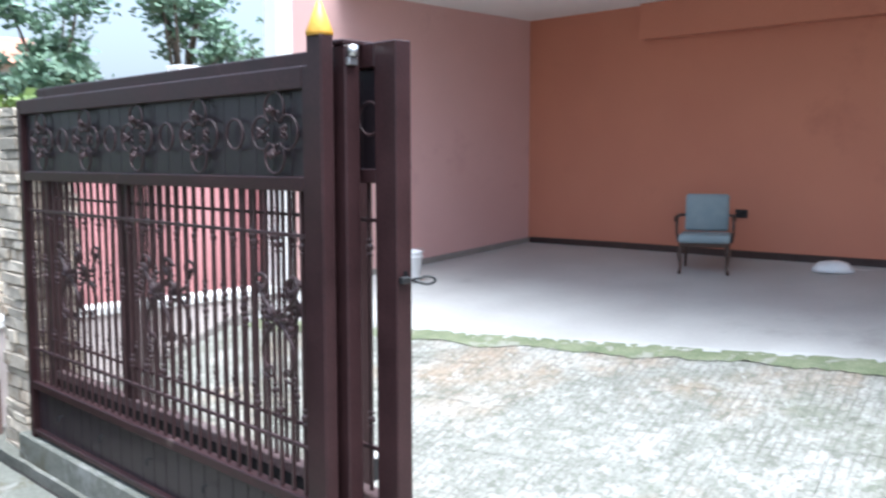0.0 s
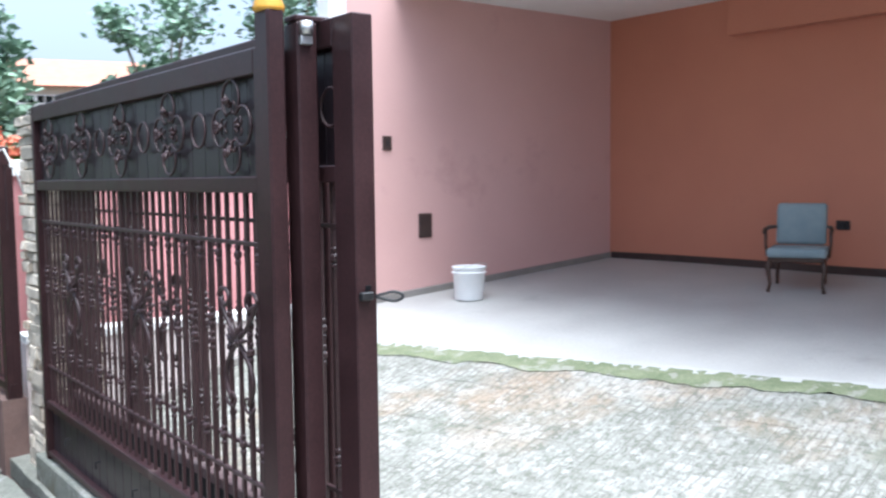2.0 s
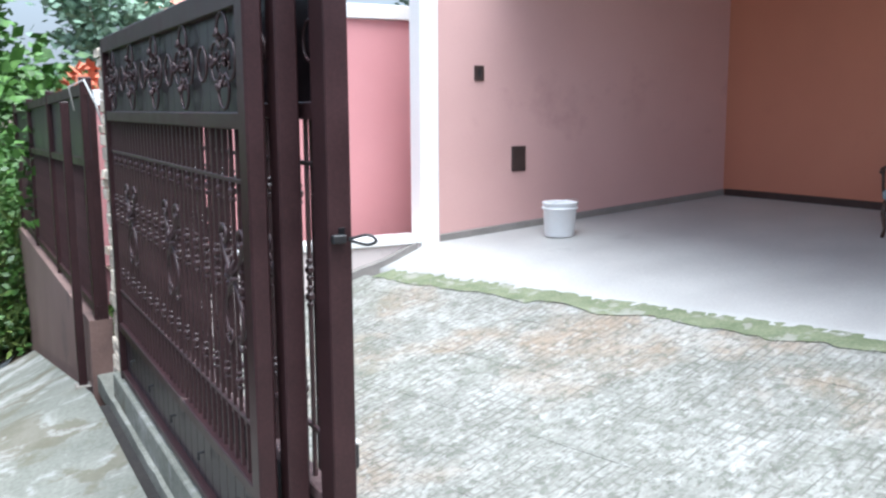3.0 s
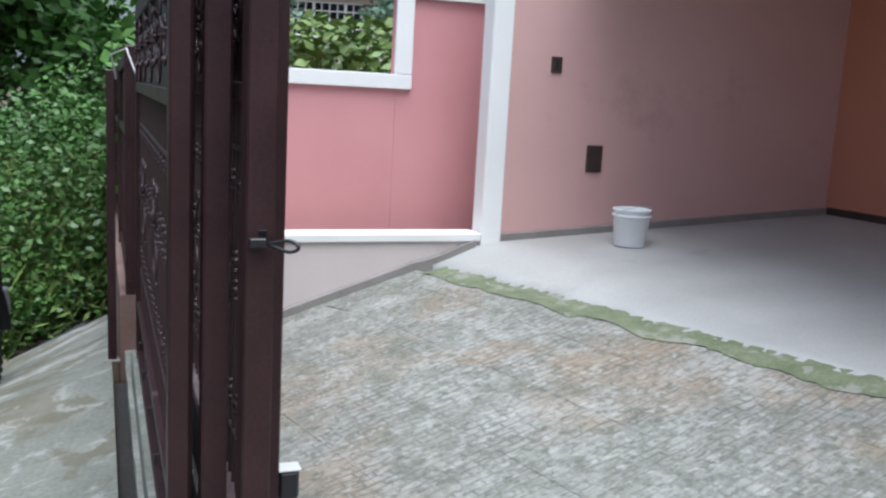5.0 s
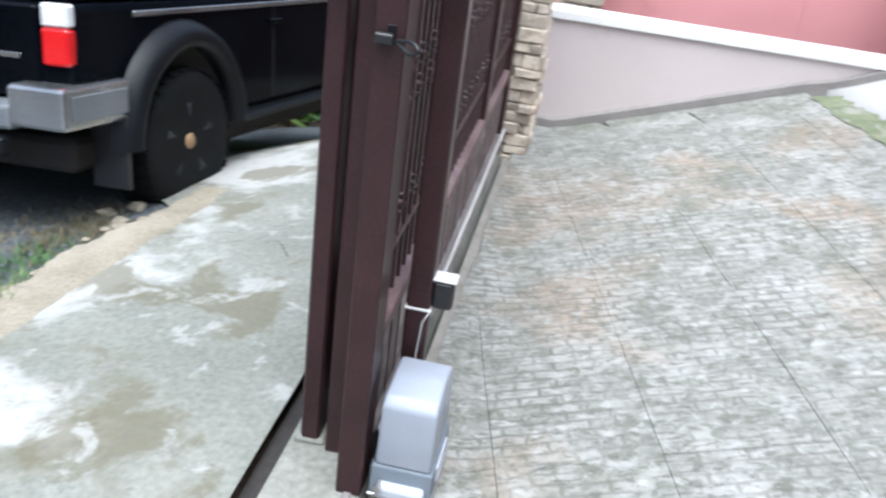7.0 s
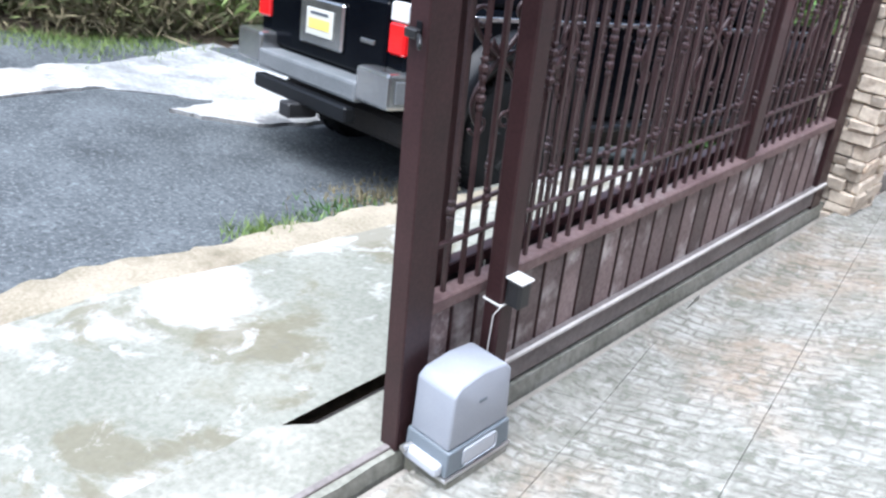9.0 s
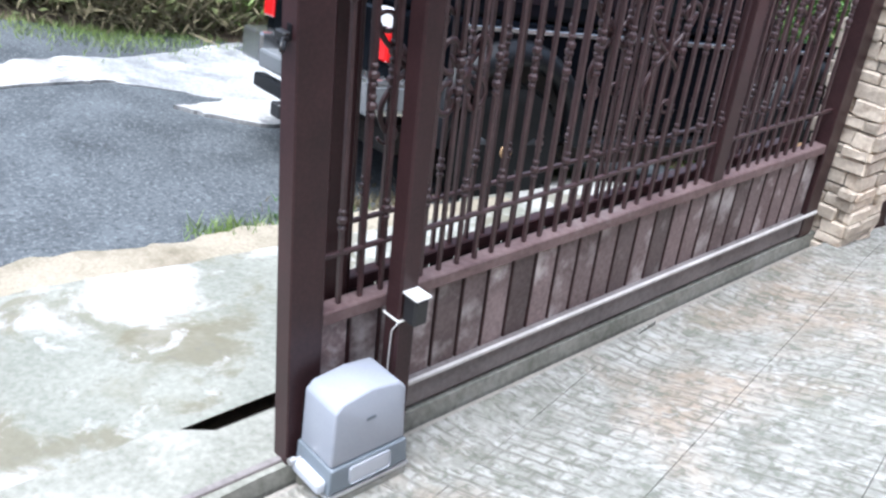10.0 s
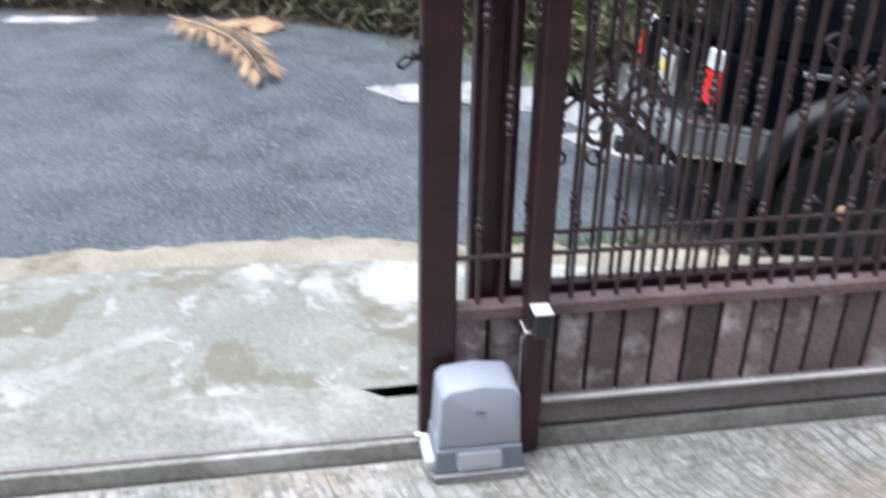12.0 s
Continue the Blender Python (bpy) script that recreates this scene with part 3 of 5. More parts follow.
PY = 5.1
structure("wall_pink", block(0.0, 1.818, PY, PY + 0.15, 0.2, 1.693), PINK, "low rose pink plastered garden wall", "wall")
structure("wall_pink", block(1.82, 2.9, PY, PY + 0.15, 0.2, 2.393), PINK, "tall rose pink plastered wall beside the garage", "wall")
structure("wall_cap", block(0.0, 1.94, PY - 0.035, PY - 0.002, 1.693, 1.807, 0.004), WHITE, "white painted band along the pink wall", "trim")
structure("wall_cap", block(0.0, 1.80, PY, PY + 0.18, 1.695, 1.807, 0.004), WHITE, "white painted cap on the low pink wall", "trim")
structure("wall_cap", block(1.80, 1.94, PY - 0.035, PY - 0.002, 1.81, 2.393, 0.004), WHITE, "white painted upright band on the pink wall", "trim")
structure("wall_cap", block(1.79, 2.9, PY - 0.035, PY + 0.18, 2.396, 2.512, 0.006), WHITE, "white painted cap on the tall pink wall", "trim")


# ---- stacked stone columns ----
def stone_column(x0, x1, y0, y1, z0, z1, label, seed):
    rnd = random.Random(seed)
    col = thing("stone_column", label, "column")
    part("core", block(x0 + 0.02, x1 - 0.02, y0 + 0.02, y1 - 0.02, z0, z1 - 0.01), MORTAR, col, "grey mortar core")
    z = z0
    while z < z1 - 0.03:
        h = min(rnd.uniform(0.05, 0.085), z1 - z)
        for side in range(4):
            a, b = (x0, x1) if side % 2 == 0 else (y0, y1)
            p = a
            while p < b - 0.01:
                w = min(rnd.uniform(0.12, 0.26), b - p)
                if b - p - w < 0.06:
                    w = b - p
                d0, d1 = rnd.uniform(-0.026, 0.008), 0.03
                if side == 0:
                    bm = block(p + 0.004, p + w - 0.004, y0 + d0, y0 + d1, z + 0.004, z + h - 0.004, 0.006)
                elif side == 2:
                    bm = block(p + 0.004, p + w - 0.004, y1 - d1, y1 - d0, z + 0.004, z + h - 0.004, 0.006)
                elif side == 1:
                    bm = block(x1 - d1, x1 - d0, p + 0.004, p + w - 0.004, z + 0.004, z + h - 0.004, 0.006)
                else:
                    bm = block(x0 + d0, x0 + d1, p + 0.004, p + w - 0.004, z + 0.004, z + h - 0.004, 0.006)
                for v in bm.verts:
                    v.co += Vector((rnd.uniform(-1, 1), rnd.uniform(-1, 1), rnd.uniform(-1, 1))) * 0.005
                part("stone", bm, STONE, col)
                p += w
        z += h
    return col


stone_column(-0.135, 0.18, 3.45, 3.80, -0.30, 2.03, "cream stacked stone column at the end of the gate", 3)
stone_column(0.18, 0.46, 4.76, 5.05, 0.49, 1.9, "cream stacked stone column behind the low wall", 5)


# ---- gate panels ----
def bar_mesh(z0, z1, collars, name):
    bm = bmesh.new()
    s = 0.0062
    box(bm, -s, s, -s, s, z0, z1)
    for c in collars:
        for k, (r, h) in enumerate(((0.015, 0.016), (0.012, 0.010), (0.012, 0.010))):
            dz = (0.0, 0.026, -0.026)[k]
            lathe(bm, [(s, c + dz - h), (r, c + dz - h * 0.4), (r, c + dz + h * 0.4), (s, c + dz + h)], (0, 0, 0), 6)
    return mesh_of(name, bm, IRON)


def ring_pts(cy, cz, r, x=0.0, n=20, a0=0.0, a1=math.tau, closed=True):
    m = n if closed else n + 1
    return [(x, cy + r * math.cos(a0 + (a1 - a0) * k / n), cz + r * math.sin(a0 + (a1 - a0) * k / n)) for k in range(m)]


def scroll_pts(cy, cz, r, turn, start, flip=1, x=0.0, n=26):
    """A spiral scroll that winds in towards its eye."""
    out = []
    for k in range(n + 1):
        t = k / n
        a = start + flip * turn * t
        rr = r * (1 - 0.72 * t)
        out.append((x, cy + rr * math.cos(a), cz + rr * math.sin(a)))
    return out


def rosette(x):
    """Four loops round a centre, each with a leaf clump inside."""
    bm = bmesh.new()
    for k in range(4):
        a = k * math.pi / 2
        c, s = math.cos(a), math.sin(a)
        cy, cz = 0.082 * c, 0.088 * s
        tube(bm, ring_pts(cy, cz, 0.062, x, 18, a - 2.5, a + 2.5, False), 0.0055, 5)
        for f in (-1, 1):
            tube(bm, scroll_pts(cy * 0.75 + 0.020 * -s * f, cz * 0.75 + 0.020 * c * f, 0.024, 5.0, a + math.pi, f, x, 12), 0.0045, 4)
        for j in range(3):
            b = a + (j - 1) * 0.9
            p0 = Vector((x - 0.006, cy * 0.8, cz * 0.8))
            p1 = p0 + Vector((-0.012, 0.030 * math.cos(b), 0.030 * math.sin(b)))
            tube(bm, [p0, (p0 + p1) / 2 + Vector((-0.006, 0, 0)), p1], [0.004, 0.010, 0.002], 5)
        lathe(bm, [(0.0, -0.012), (0.012, -0.006), (0.012, 0.0), (0.004, 0.006)], (x - 0.006, cy * 0.8, cz * 0.8), 8, "x")
    return mesh_of("rosette", bm, IRON, True)


def ring(x):
    return mesh_of("ring", tube(bmesh.new(), ring_pts(0, 0, 0.058, x, 22), 0.0055, 6, True), IRON, True)


def quatrefoil(x):
    """Four C scrolls round a square boss."""
    bm = bmesh.new()
    for sy in (-1, 1):
        for sz in (-1, 1):
            pts = []
            for k in range(25):
                t = k / 24
                a = (-0.55 + 1.55 * t) * math.pi
                r = 0.036 * (1 - 0.55 * smooth_step((t - 0.6) / 0.4))
                pts.append((x, sy * (0.040 + r * math.cos(a)), sz * (0.046 + r * math.sin(a))))
            tube(bm, pts, 0.0072, 6)
            tube(bm, [(x, sy * 0.008, sz * 0.010), (x - 0.006, sy * 0.028, sz * 0.034), (x, sy * 0.046, sz * 0.05)], [0.004, 0.009, 0.003], 5)
    box(bm, x - 0.010, x + 0.010, -0.016, 0.016, -0.018, 0.018)
    for v in bm.verts:
        v.co.y *= 1.25
        v.co.z *= 1.35
    return mesh_of("quatrefoil", bm, IRON, True)


def lyre(x):
    """A tall scroll ornament: crossing S bars with curled ends and a leaf crown."""
    bm = bmesh.new()
    for f in (-1, 1):
        pts = []
        for k in range(30):
            t = k / 29
            pts.append((x, f * (0.11 * math.cos(t * math.pi * 1.25) * (1 - 0.25 * t)), 0.17 - 0.34 * t))
        tube(bm, pts, 0.0085, 6)
        tube(bm, scroll_pts(f * 0.085, 0.165, 0.045, 5.6, math.pi / 2 - f * 1.4, f, x, 20), 0.0075, 6)
        tube(bm, scroll_pts(f * 0.055, -0.165, 0.038, 5.6, -math.pi / 2 + f * 1.4, -f, x, 20), 0.0055, 5)
        for j in range(3):
            a = math.pi / 2 + f * (0.35 + 0.5 * j)
            tube(bm, [(x, 0, 0.03), (x - 0.01, 0.04 * math.cos(a), 0.03 + 0.04 * math.sin(a)), (x - 0.004, 0.075 * math.cos(a), 0.03 + 0.075 * math.sin(a))], [0.004, 0.011, 0.002], 5)
    lathe(bm, [(0.0, -0.014), (0.018, -0.006), (0.018, 0.006), (0.0, 0.014)], (x, 0, 0.03), 8, "x")
    for v in bm.verts:
        v.co.y *= 1.15
    return mesh_of("scroll_ornament", bm, IRON, True)


RING, ROSETTE, QUATRE, LYRE = ring(-0.016), rosette(-0.018), quatrefoil(-0.010), lyre(-0.008)


def gate_panel(root, length, post, z, half, bars, pattern, slats):
    """One steel panel along +y from its own end. z: levels of foot, skirt top, lower rail, thin rails, mid rail and top."""
    foot, skirt, low, thin0, thin1, mid, panel, top = z
    h = half
    part("stile", block(-h, h, 0, post, foot, top, 0.004), STEEL, root)
    part("stile", block(-h, h, length - post, length, foot, top, 0.004), STEEL, root)
    part("top_rail", block(-h, h, post, length - post, panel, top, 0.004), STEEL, root)
    part("mid_rail", block(-h * 0.9, h * 0.9, post, length - post, mid - 0.052, mid, 0.004), STEEL, root)
    part("lower_rail", block(-h * 0.9, h * 0.9, post, length - post, low - 0.045, low, 0.004), WORN if slats else STEEL, root)
    part("bottom_rail", block(-h * 0.9, h * 0.9, post, length - post, foot + 0.02, skirt, 0.004), DUSTY if slats else STEEL, root)
    for zt in (thin0, thin1):
        part("thin_rail", block(-0.008, 0.008, post - 0.004, length - post + 0.004, zt - 0.007, zt + 0.007, 0.002), IRON, root)
    # top sheet in upright planks
    y, w = post, 0.112
    n = max(1, round((length - 2 * post) / w))
    w = (length - 2 * post) / n
    me = mesh_of("plank", block(0.006, 0.012, 0.0015, w - 0.0015, mid, panel, 0.001), SHEET)
    for k in range(n):
        placed("plank", me, root, Matrix.Translation((0, post + k * w, 0)))
    me = mesh_of("slat", block(-0.006 if slats else 0.006, 0.012, 0.004, w - (0.012 if slats else 0.002), skirt - 0.002, low - 0.045, 0.0015), SLAT if slats else SHEET)
    for k in range(n):
        placed("slat", me, root, Matrix.Translation((0, post + k * w, 0)))
    if slats:
        part("stile", block(-h * 0.8, h * 0.8, 2.02, 2.10, low, mid - 0.052, 0.004), STEEL, root)
        # Added near-black sheet that stands in for shade in the slat gaps.
        part("backing", block(-0.014, -0.009, post, length - post, skirt, low - 0.045), DARK, root, "dark sheet added for the shade between slats")
        me = mesh_of("rib", block(-0.008, 0.014, -0.005, 0.004, skirt, low - 0.045, 0.002), STEEL)
        for k in range(1, n):
            placed("rib", me, root, Matrix.Translation((0, post + k * w, 0)))
    one = bar_mesh(low - 0.01, mid - 0.045, (1.40, 0.765), "bar")
    two = bar_mesh(low - 0.01, mid - 0.045, (1.17, 1.085), "bar")
    k, y = 0, bars[0]
    while y < length - post - 0.02:
        placed("bar", (one, two)[k % 2], root, Matrix.Translation((0, y, 0)))
        y += bars[1]
        k += 1
    for me, name, y, zz in pattern:
        placed(name, me, root, Matrix.Translation((0, y, zz)))


LEAF_END, LEAF_LEN = 0.33, 3.07
pattern = []
y = 0.42
while y < LEAF_LEN - 0.2:
    pattern += [(ROSETTE, "rosette", y, 1.858)]
    if y + 0.225 < LEAF_LEN - 0.15:
        pattern += [(RING, "ring", y + 0.225, 1.858)]
    y += 0.45
pattern += [(RING, "ring", 0.16, 1.86), (QUATRE, "quatrefoil", 0.59, 1.125)]
pattern += [(LYRE, "scroll_ornament", y, 1.05) for y in (1.56, 2.55)]
gate = thing("sliding_gate", "brown painted steel sliding gate with wrought iron bars, partly open", "gate", pose(0, LEAF_END, 0))
gate_panel(gate, LEAF_LEN, 0.112, (0.0, 0.13, 0.497, 0.662, 1.50, 1.685, 2.035, 2.12), 0.036, (0.185, 0.0765), pattern, True)
part("rack", block(0.037, 0.050, 0.15, LEAF_LEN - 0.02, 0.120, 0.137, 0.003), RACK, gate, "pale dusty toothed rack")
for y in (0.35, LEAF_LEN - 0.4):
    part("wheel", lathe(bmesh.new(), [(0.02, -0.012), (0.06, -0.012), (0.052, 0.0), (0.06, 0.012), (0.02, 0.012)], (0, y, 0.066), 20, "x"), BOLT, gate)
part("latch_plate", block(-0.006, 0.014, -0.003, -0.0005, 1.29, 1.33, 0.001), FLARE, gate, "scraped bare steel patch")
loop = []
for k in range(24):
    a = k * math.tau / 24
    far = 0.050 + 0.040 * math.cos(a)
    loop.append((0.012 + far * 0.75, -0.012 - far * 0.66, 1.298 + 0.015 * math.sin(a) * (0.45 + 0.55 * smooth_step((far - 0.02) / 0.05))))
part("latch_loop", tube(bmesh.new(), loop, 0.0048, 6, True), BLACK, gate, "black iron loop latch", True)
part("latch_pin", block(-0.03, 0.012, -0.022, -0.001, 1.288, 1.312, 0.003), BLACK, gate, "black latch bracket")

FIX_LEN = 2.70
pattern = []
for k in range(5):
    pattern += [(ROSETTE, "rosette", 0.235 + 0.54 * k, 1.815)]
    if k < 4:
        pattern += [(RING, "ring", 0.505 + 0.54 * k, 1.815)]
pattern += [(LYRE, "scroll_ornament", y, 1.08) for y in (0.25, 1.18, 2.12)]
fence = thing("fixed_fence_panel", "brown steel fence panel with iron scrolls beside the sliding gate", "fence", pose(-0.160, 0.605, 0))
gate_panel(fence, FIX_LEN, 0.05, (0.14, 0.19, 0.47, 0.655, 1.44, 1.655, 1.965, 2.045), 0.028, (0.10, 0.076), pattern, False)
for k in range(5):
    part("stub", tube(bmesh.new(), [(-0.006, 0.3 + 0.5 * k, 0.33), (-0.028, 0.3 + 0.5 * k, 0.33), (-0.028, 0.3 + 0.5 * k, 0.30)], 0.006, 5), BLACK, fence, "small dark iron stub")
structure("fence_plinth", block(-0.21, -0.09, 0.61, 3.44, -0.35, 0.138, 0.006), APRON, "pale concrete plinth under the fence panel", "plinth")

# posts that guide the gate
post_a = thing("gate_post", "square brown steel gate post with a yellow cone cap", "post", pose(-0.175, 0.565, 0))
part("shaft", block(-0.029, 0.029, -0.043, 0.043, -0.06, 2.145, 0.007), STEEL, post_a)
part("cap", lathe(bmesh.new(), [(0.046, 2.14), (0.048, 2.152), (0.010, 2.255), (0.0, 2.26)], (0, 0, 0), 20), GOLD, post_a, "yellow painted cone finial", True)
part("foot", block(-0.05, 0.05, -0.05, 0.05, -0.06, 0.012, 0.01), APRON, post_a, "crumbled pale concrete foot")
post_b = thing("guide_post", "square brown steel guide post at the gate", "post", pose(-0.085, 0.54, 0))
part("shaft", block(-0.034, 0.034, -0.043, 0.043, -0.03, 2.11, 0.006), STEEL, post_b)
part("cap", block(-0.036, 0.10, -0.036, 0.036, 2.112, 2.13, 0.004), STEEL, post_b, "flat steel guide bracket")
part("roller", lathe(bmesh.new(), [(0.008, 2.07), (0.02, 2.07), (0.02, 2.108), (0.008, 2.108)], (-0.01, -0.055, 0), 14), BOLT, post_b, "small steel guide roller", True)
part("bracket", block(-0.03, 0.01, -0.06, -0.033, 2.04, 2.068, 0.003), BOLT, post_b)
post_c = thing("inner_post", "square brown steel post inside the gate", "post", pose(0.087, 0.682, 0))
part("shaft", block(-0.034, 0.034, -0.034, 0.034, -0.02, 2.10, 0.006), STEEL, post_c)
part("cap", block(-0.12, 0.036, -0.036, 0.036, 2.135, 2.15, 0.004), STEEL, post_c, "flat steel guide bracket")
sensor = thing("photocell", "black gate photocell box with a pale lid on the inner post", "sensor", pose(0.157, 0.682, 0.508))
part("housing", block(-0.034, 0.026, -0.027, 0.027, -0.050, 0.040, 0.008), BLACK, sensor)
part("lid", block(-0.036, 0.032, -0.030, 0.030, 0.041, 0.049, 0.003), CABLE, sensor, "pale dusty lid")
part("cable", tube(bmesh.new(), [(-0.03, -0.036, -0.05), (-0.05, -0.045, -0.09), (-0.058, -0.042, -0.2), (-0.055, -0.044, -0.35), (-0.045, -0.05, -0.45)], 0.0022, 5), CABLE, sensor, "thin pale cable", True)
part("strap", block(-0.108, -0.032, -0.038, 0.038, -0.06, -0.052, 0.002), CABLE, sensor, "wire strap round the post")

# ---- gate motor ----
motor = thing("gate_motor", "light grey sliding gate motor on a slate base", "gate motor", pose(0.145, 0.492, 0.0))
bm = bmesh.new()
prof = [(-0.134, 0.105), (0.134, 0.105), (0.124, 0.296), (0.100, 0.322), (0.0, 0.334), (-0.100, 0.322), (-0.124, 0.296)]
prism(bm, prof, -0.082, 0.078, "x")
for v in bm.verts:
    if v.co.z > 0.30:
        v.co.x *= 0.93
bmesh.ops.bevel(bm, geom=bm.edges[:], offset=0.010, segments=3, affect="EDGES", profile=0.5)
part("cover", bm, CASE, motor, "light grey rounded plastic cover", True)
bm = bmesh.new()
prism(bm, [(-0.145, 0.015), (0.145, 0.015), (0.137, 0.105), (-0.137, 0.105)], -0.09, 0.086, "x")
bmesh.ops.bevel(bm, geom=bm.edges[:], offset=0.006, segments=2, affect="EDGES", profile=0.5)
part("base", bm, CASE_DARK, motor, "slate grey plastic base")
bm = block(0.080, 0.091, -0.075, 0.075, 0.030, 0.093, 0.012, 3)
part("front_panel", bm, CASE_PALE, motor, "pale grey rounded front panel")
part("side_lip", block(-0.07, 0.07, -0.172, -0.136, 0.018, 0.062, 0.012, 2), CASE_PALE, motor, "pale grey side lip")
part("plate", block(-0.094, 0.092, -0.150, 0.148, 0.0, 0.014, 0.003), BOLT, motor, "zinc mounting plate")
part("mark", block(0.0783, 0.0795, -0.016, 0.016, 0.232, 0.242, 0.0), CASE_DARK, motor, "small dark mark")
part("bolt", lathe(bmesh.new(), [(0.012, -0.02), (0.012, 0.0), (0.007, 0.0), (0.007, 0.02)], (-0.06, -0.165, 0.06), 8, "y"), BOLT, motor)
part("pad", block(-0.09, 0.09, -0.14, 0.14, -0.06, -0.003, 0.004), APRON, motor, "rough concrete pad")

# ---- garage contents ----
FZ = inside_z(4.99, 1.95)
chair = thing("armchair", "faded blue grey upholstered armchair with dark wooden arms", "chair", pose(4.99, 1.95, FZ, 0, 0, -64) @ Matrix.Diagonal((0.79, 0.80, 0.77, 1)))
bm = block(-0.27, 0.27, -0.26, 0.25, 0.335, 0.435, 0.035, 3)
part("seat", bm, FABRIC, chair, "blue grey padded seat", True)
bm = block(-0.235, 0.235, 0.20, 0.285, 0.44, 0.86, 0.035, 3)
for v in bm.verts:
    v.co.y += (v.co.z - 0.44) * 0.16
part("backrest", bm, FABRIC, chair, "blue grey padded backrest", True)
part("seat_frame", block(-0.262, 0.262, -0.25, 0.245, 0.295, 0.34, 0.008), WOOD, chair)
for sx in (-1, 1):
    part("leg", tube(bmesh.new(), [(sx * 0.235, -0.225, 0.32), (sx * 0.255, -0.245, 0.22), (sx * 0.235, -0.235, 0.08), (sx * 0.25, -0.255, 0.0)], [0.026, 0.024, 0.015, 0.018], 8), WOOD, chair, "", True)
    part("leg", tube(bmesh.new(), [(sx * 0.215, 0.225, 0.32), (sx * 0.22, 0.25, 0.15), (sx * 0.225, 0.30, 0.0)], [0.022, 0.019, 0.016], 8), WOOD, chair, "", True)
    part("arm", tube(bmesh.new(), [(sx * 0.245, 0.25, 0.62), (sx * 0.285, 0.08, 0.625), (sx * 0.30, -0.13, 0.61), (sx * 0.30, -0.19, 0.585)], [0.015, 0.019, 0.022, 0.018], 8), WOOD, chair, "", True)
    part("arm_post", tube(bmesh.new(), [(sx * 0.275, -0.10, 0.34), (sx * 0.295, -0.09, 0.45), (sx * 0.292, -0.14, 0.60)], [0.018, 0.014, 0.017], 8), WOOD, chair, "", True)

BXY = (3.34, 3.94)
bucket = thing("bucket", "white plastic bucket with a printed label", "bucket", pose(BXY[0], BXY[1], inside_z(*BXY) + 0.004) @ Matrix.Diagonal((0.95, 0.95, 0.86, 1)))
part("body", lathe(bmesh.new(), [(0.0, 0.0), (0.122, 0.0), (0.126, 0.01), (0.143, 0.30), (0.15, 0.305), (0.15, 0.32), (0.141, 0.322), (0.139, 0.31), (0.118, 0.02), (0.0, 0.016)], (0, 0, 0), 32), BUCKET, bucket, "", True)
part("rim", lathe(bmesh.new(), [(0.146, 0.255), (0.155, 0.258), (0.155, 0.272), (0.146, 0.275)], (0, 0, 0), 32), BUCKET, bucket, "", True)
bm = bmesh.new()
for k in range(18):
    for z0, z1 in ((0.07, 0.12), (0.14, 0.165), (0.18, 0.215)):
        if (k * 7 + int(z0 * 100)) % 5 == 0:
            continue
        a0, a1 = -2.9 + k * 0.16, -2.9 + (k + 0.8) * 0.16
        vs = [bm.verts.new(((0.1245 + z * 0.059) * math.cos(a), (0.1245 + z * 0.059) * math.sin(a), z)) for a, z in ((a0, z0), (a1, z0), (a1, z1), (a0, z1))]
        bm.faces.new(vs)
part("label", bm, LABEL, bucket, "unreadable blue grey printed label")
part("handle", tube(bmesh.new(), [(0.157 * math.cos(a), 0.157 * math.sin(a), 0.262 - 0.10 * math.sin(a)) for a in steps(-3.05, -0.1, 20)][::-1], 0.003, 5), BOLT, bucket, "thin wire handle", True)

swt = thing("wall_switch", "dark switch plate on the pink garage wall", "switch", pose(2.89, WY - 0.001, 1.938))
part("plate", block(-0.045, 0.045, -0.012, 0, -0.06, 0.06, 0.003), BOXDARK, swt)
part("toggle", block(-0.012, 0.012, -0.018, -0.0125, -0.03, 0.03, 0.002), BLACK, swt)
ebox = thing("junction_box", "dark open electrical box on the pink garage wall", "electrical box", pose(3.276, WY - 0.001, 1.233))
part("frame", block(-0.07, 0.07, -0.014, 0, -0.105, 0.105, 0.004), BOXDARK, ebox)
part("cover", block(-0.058, 0.058, -0.020, -0.0145, -0.09, 0.09, 0.003), BOXDARK, ebox)
out = thing("wall_outlet", "black socket on the terracotta back wall", "socket", pose(BX - 0.001, 1.955, 1.221))
part("plate", block(-0.015, 0, -0.058, 0.058, -0.038, 0.038, 0.004), BLACK, out)
part("socket", lathe(bmesh.new(), [(0.026, 0.0), (0.026, -0.02), (0.016, -0.02), (0.016, -0.012)], (-0.0155, 0, 0), 14, "x"), BLACK, out)
bm = bmesh.new()
lathe(bm, [(0.17, 0.0), (0.165, 0.03), (0.12, 0.075), (0.06, 0.09), (0.0, 0.092)], (0, 0, 0), 24)
for v in bm.verts:
    v.co.x *= 0.75
    v.co.z += 0.008 * noise.noise(v.co * 14)
lump = part("plastic_basin", bm, BUCKET, None, "", True)
lump.matrix_basis = pose(5.36, 1.00, inside_z(5.36, 1.00))
tagged(lump, "white upturned shallow plastic basin on the garage floor", "basin")
part("cord", tube(bmesh.new(), [(0.12, -0.05, 0.02), (0.16, -0.4, 0.012), (0.14, -0.9, 0.012)], 0.006, 5), CABLE, lump, "white cord", True)


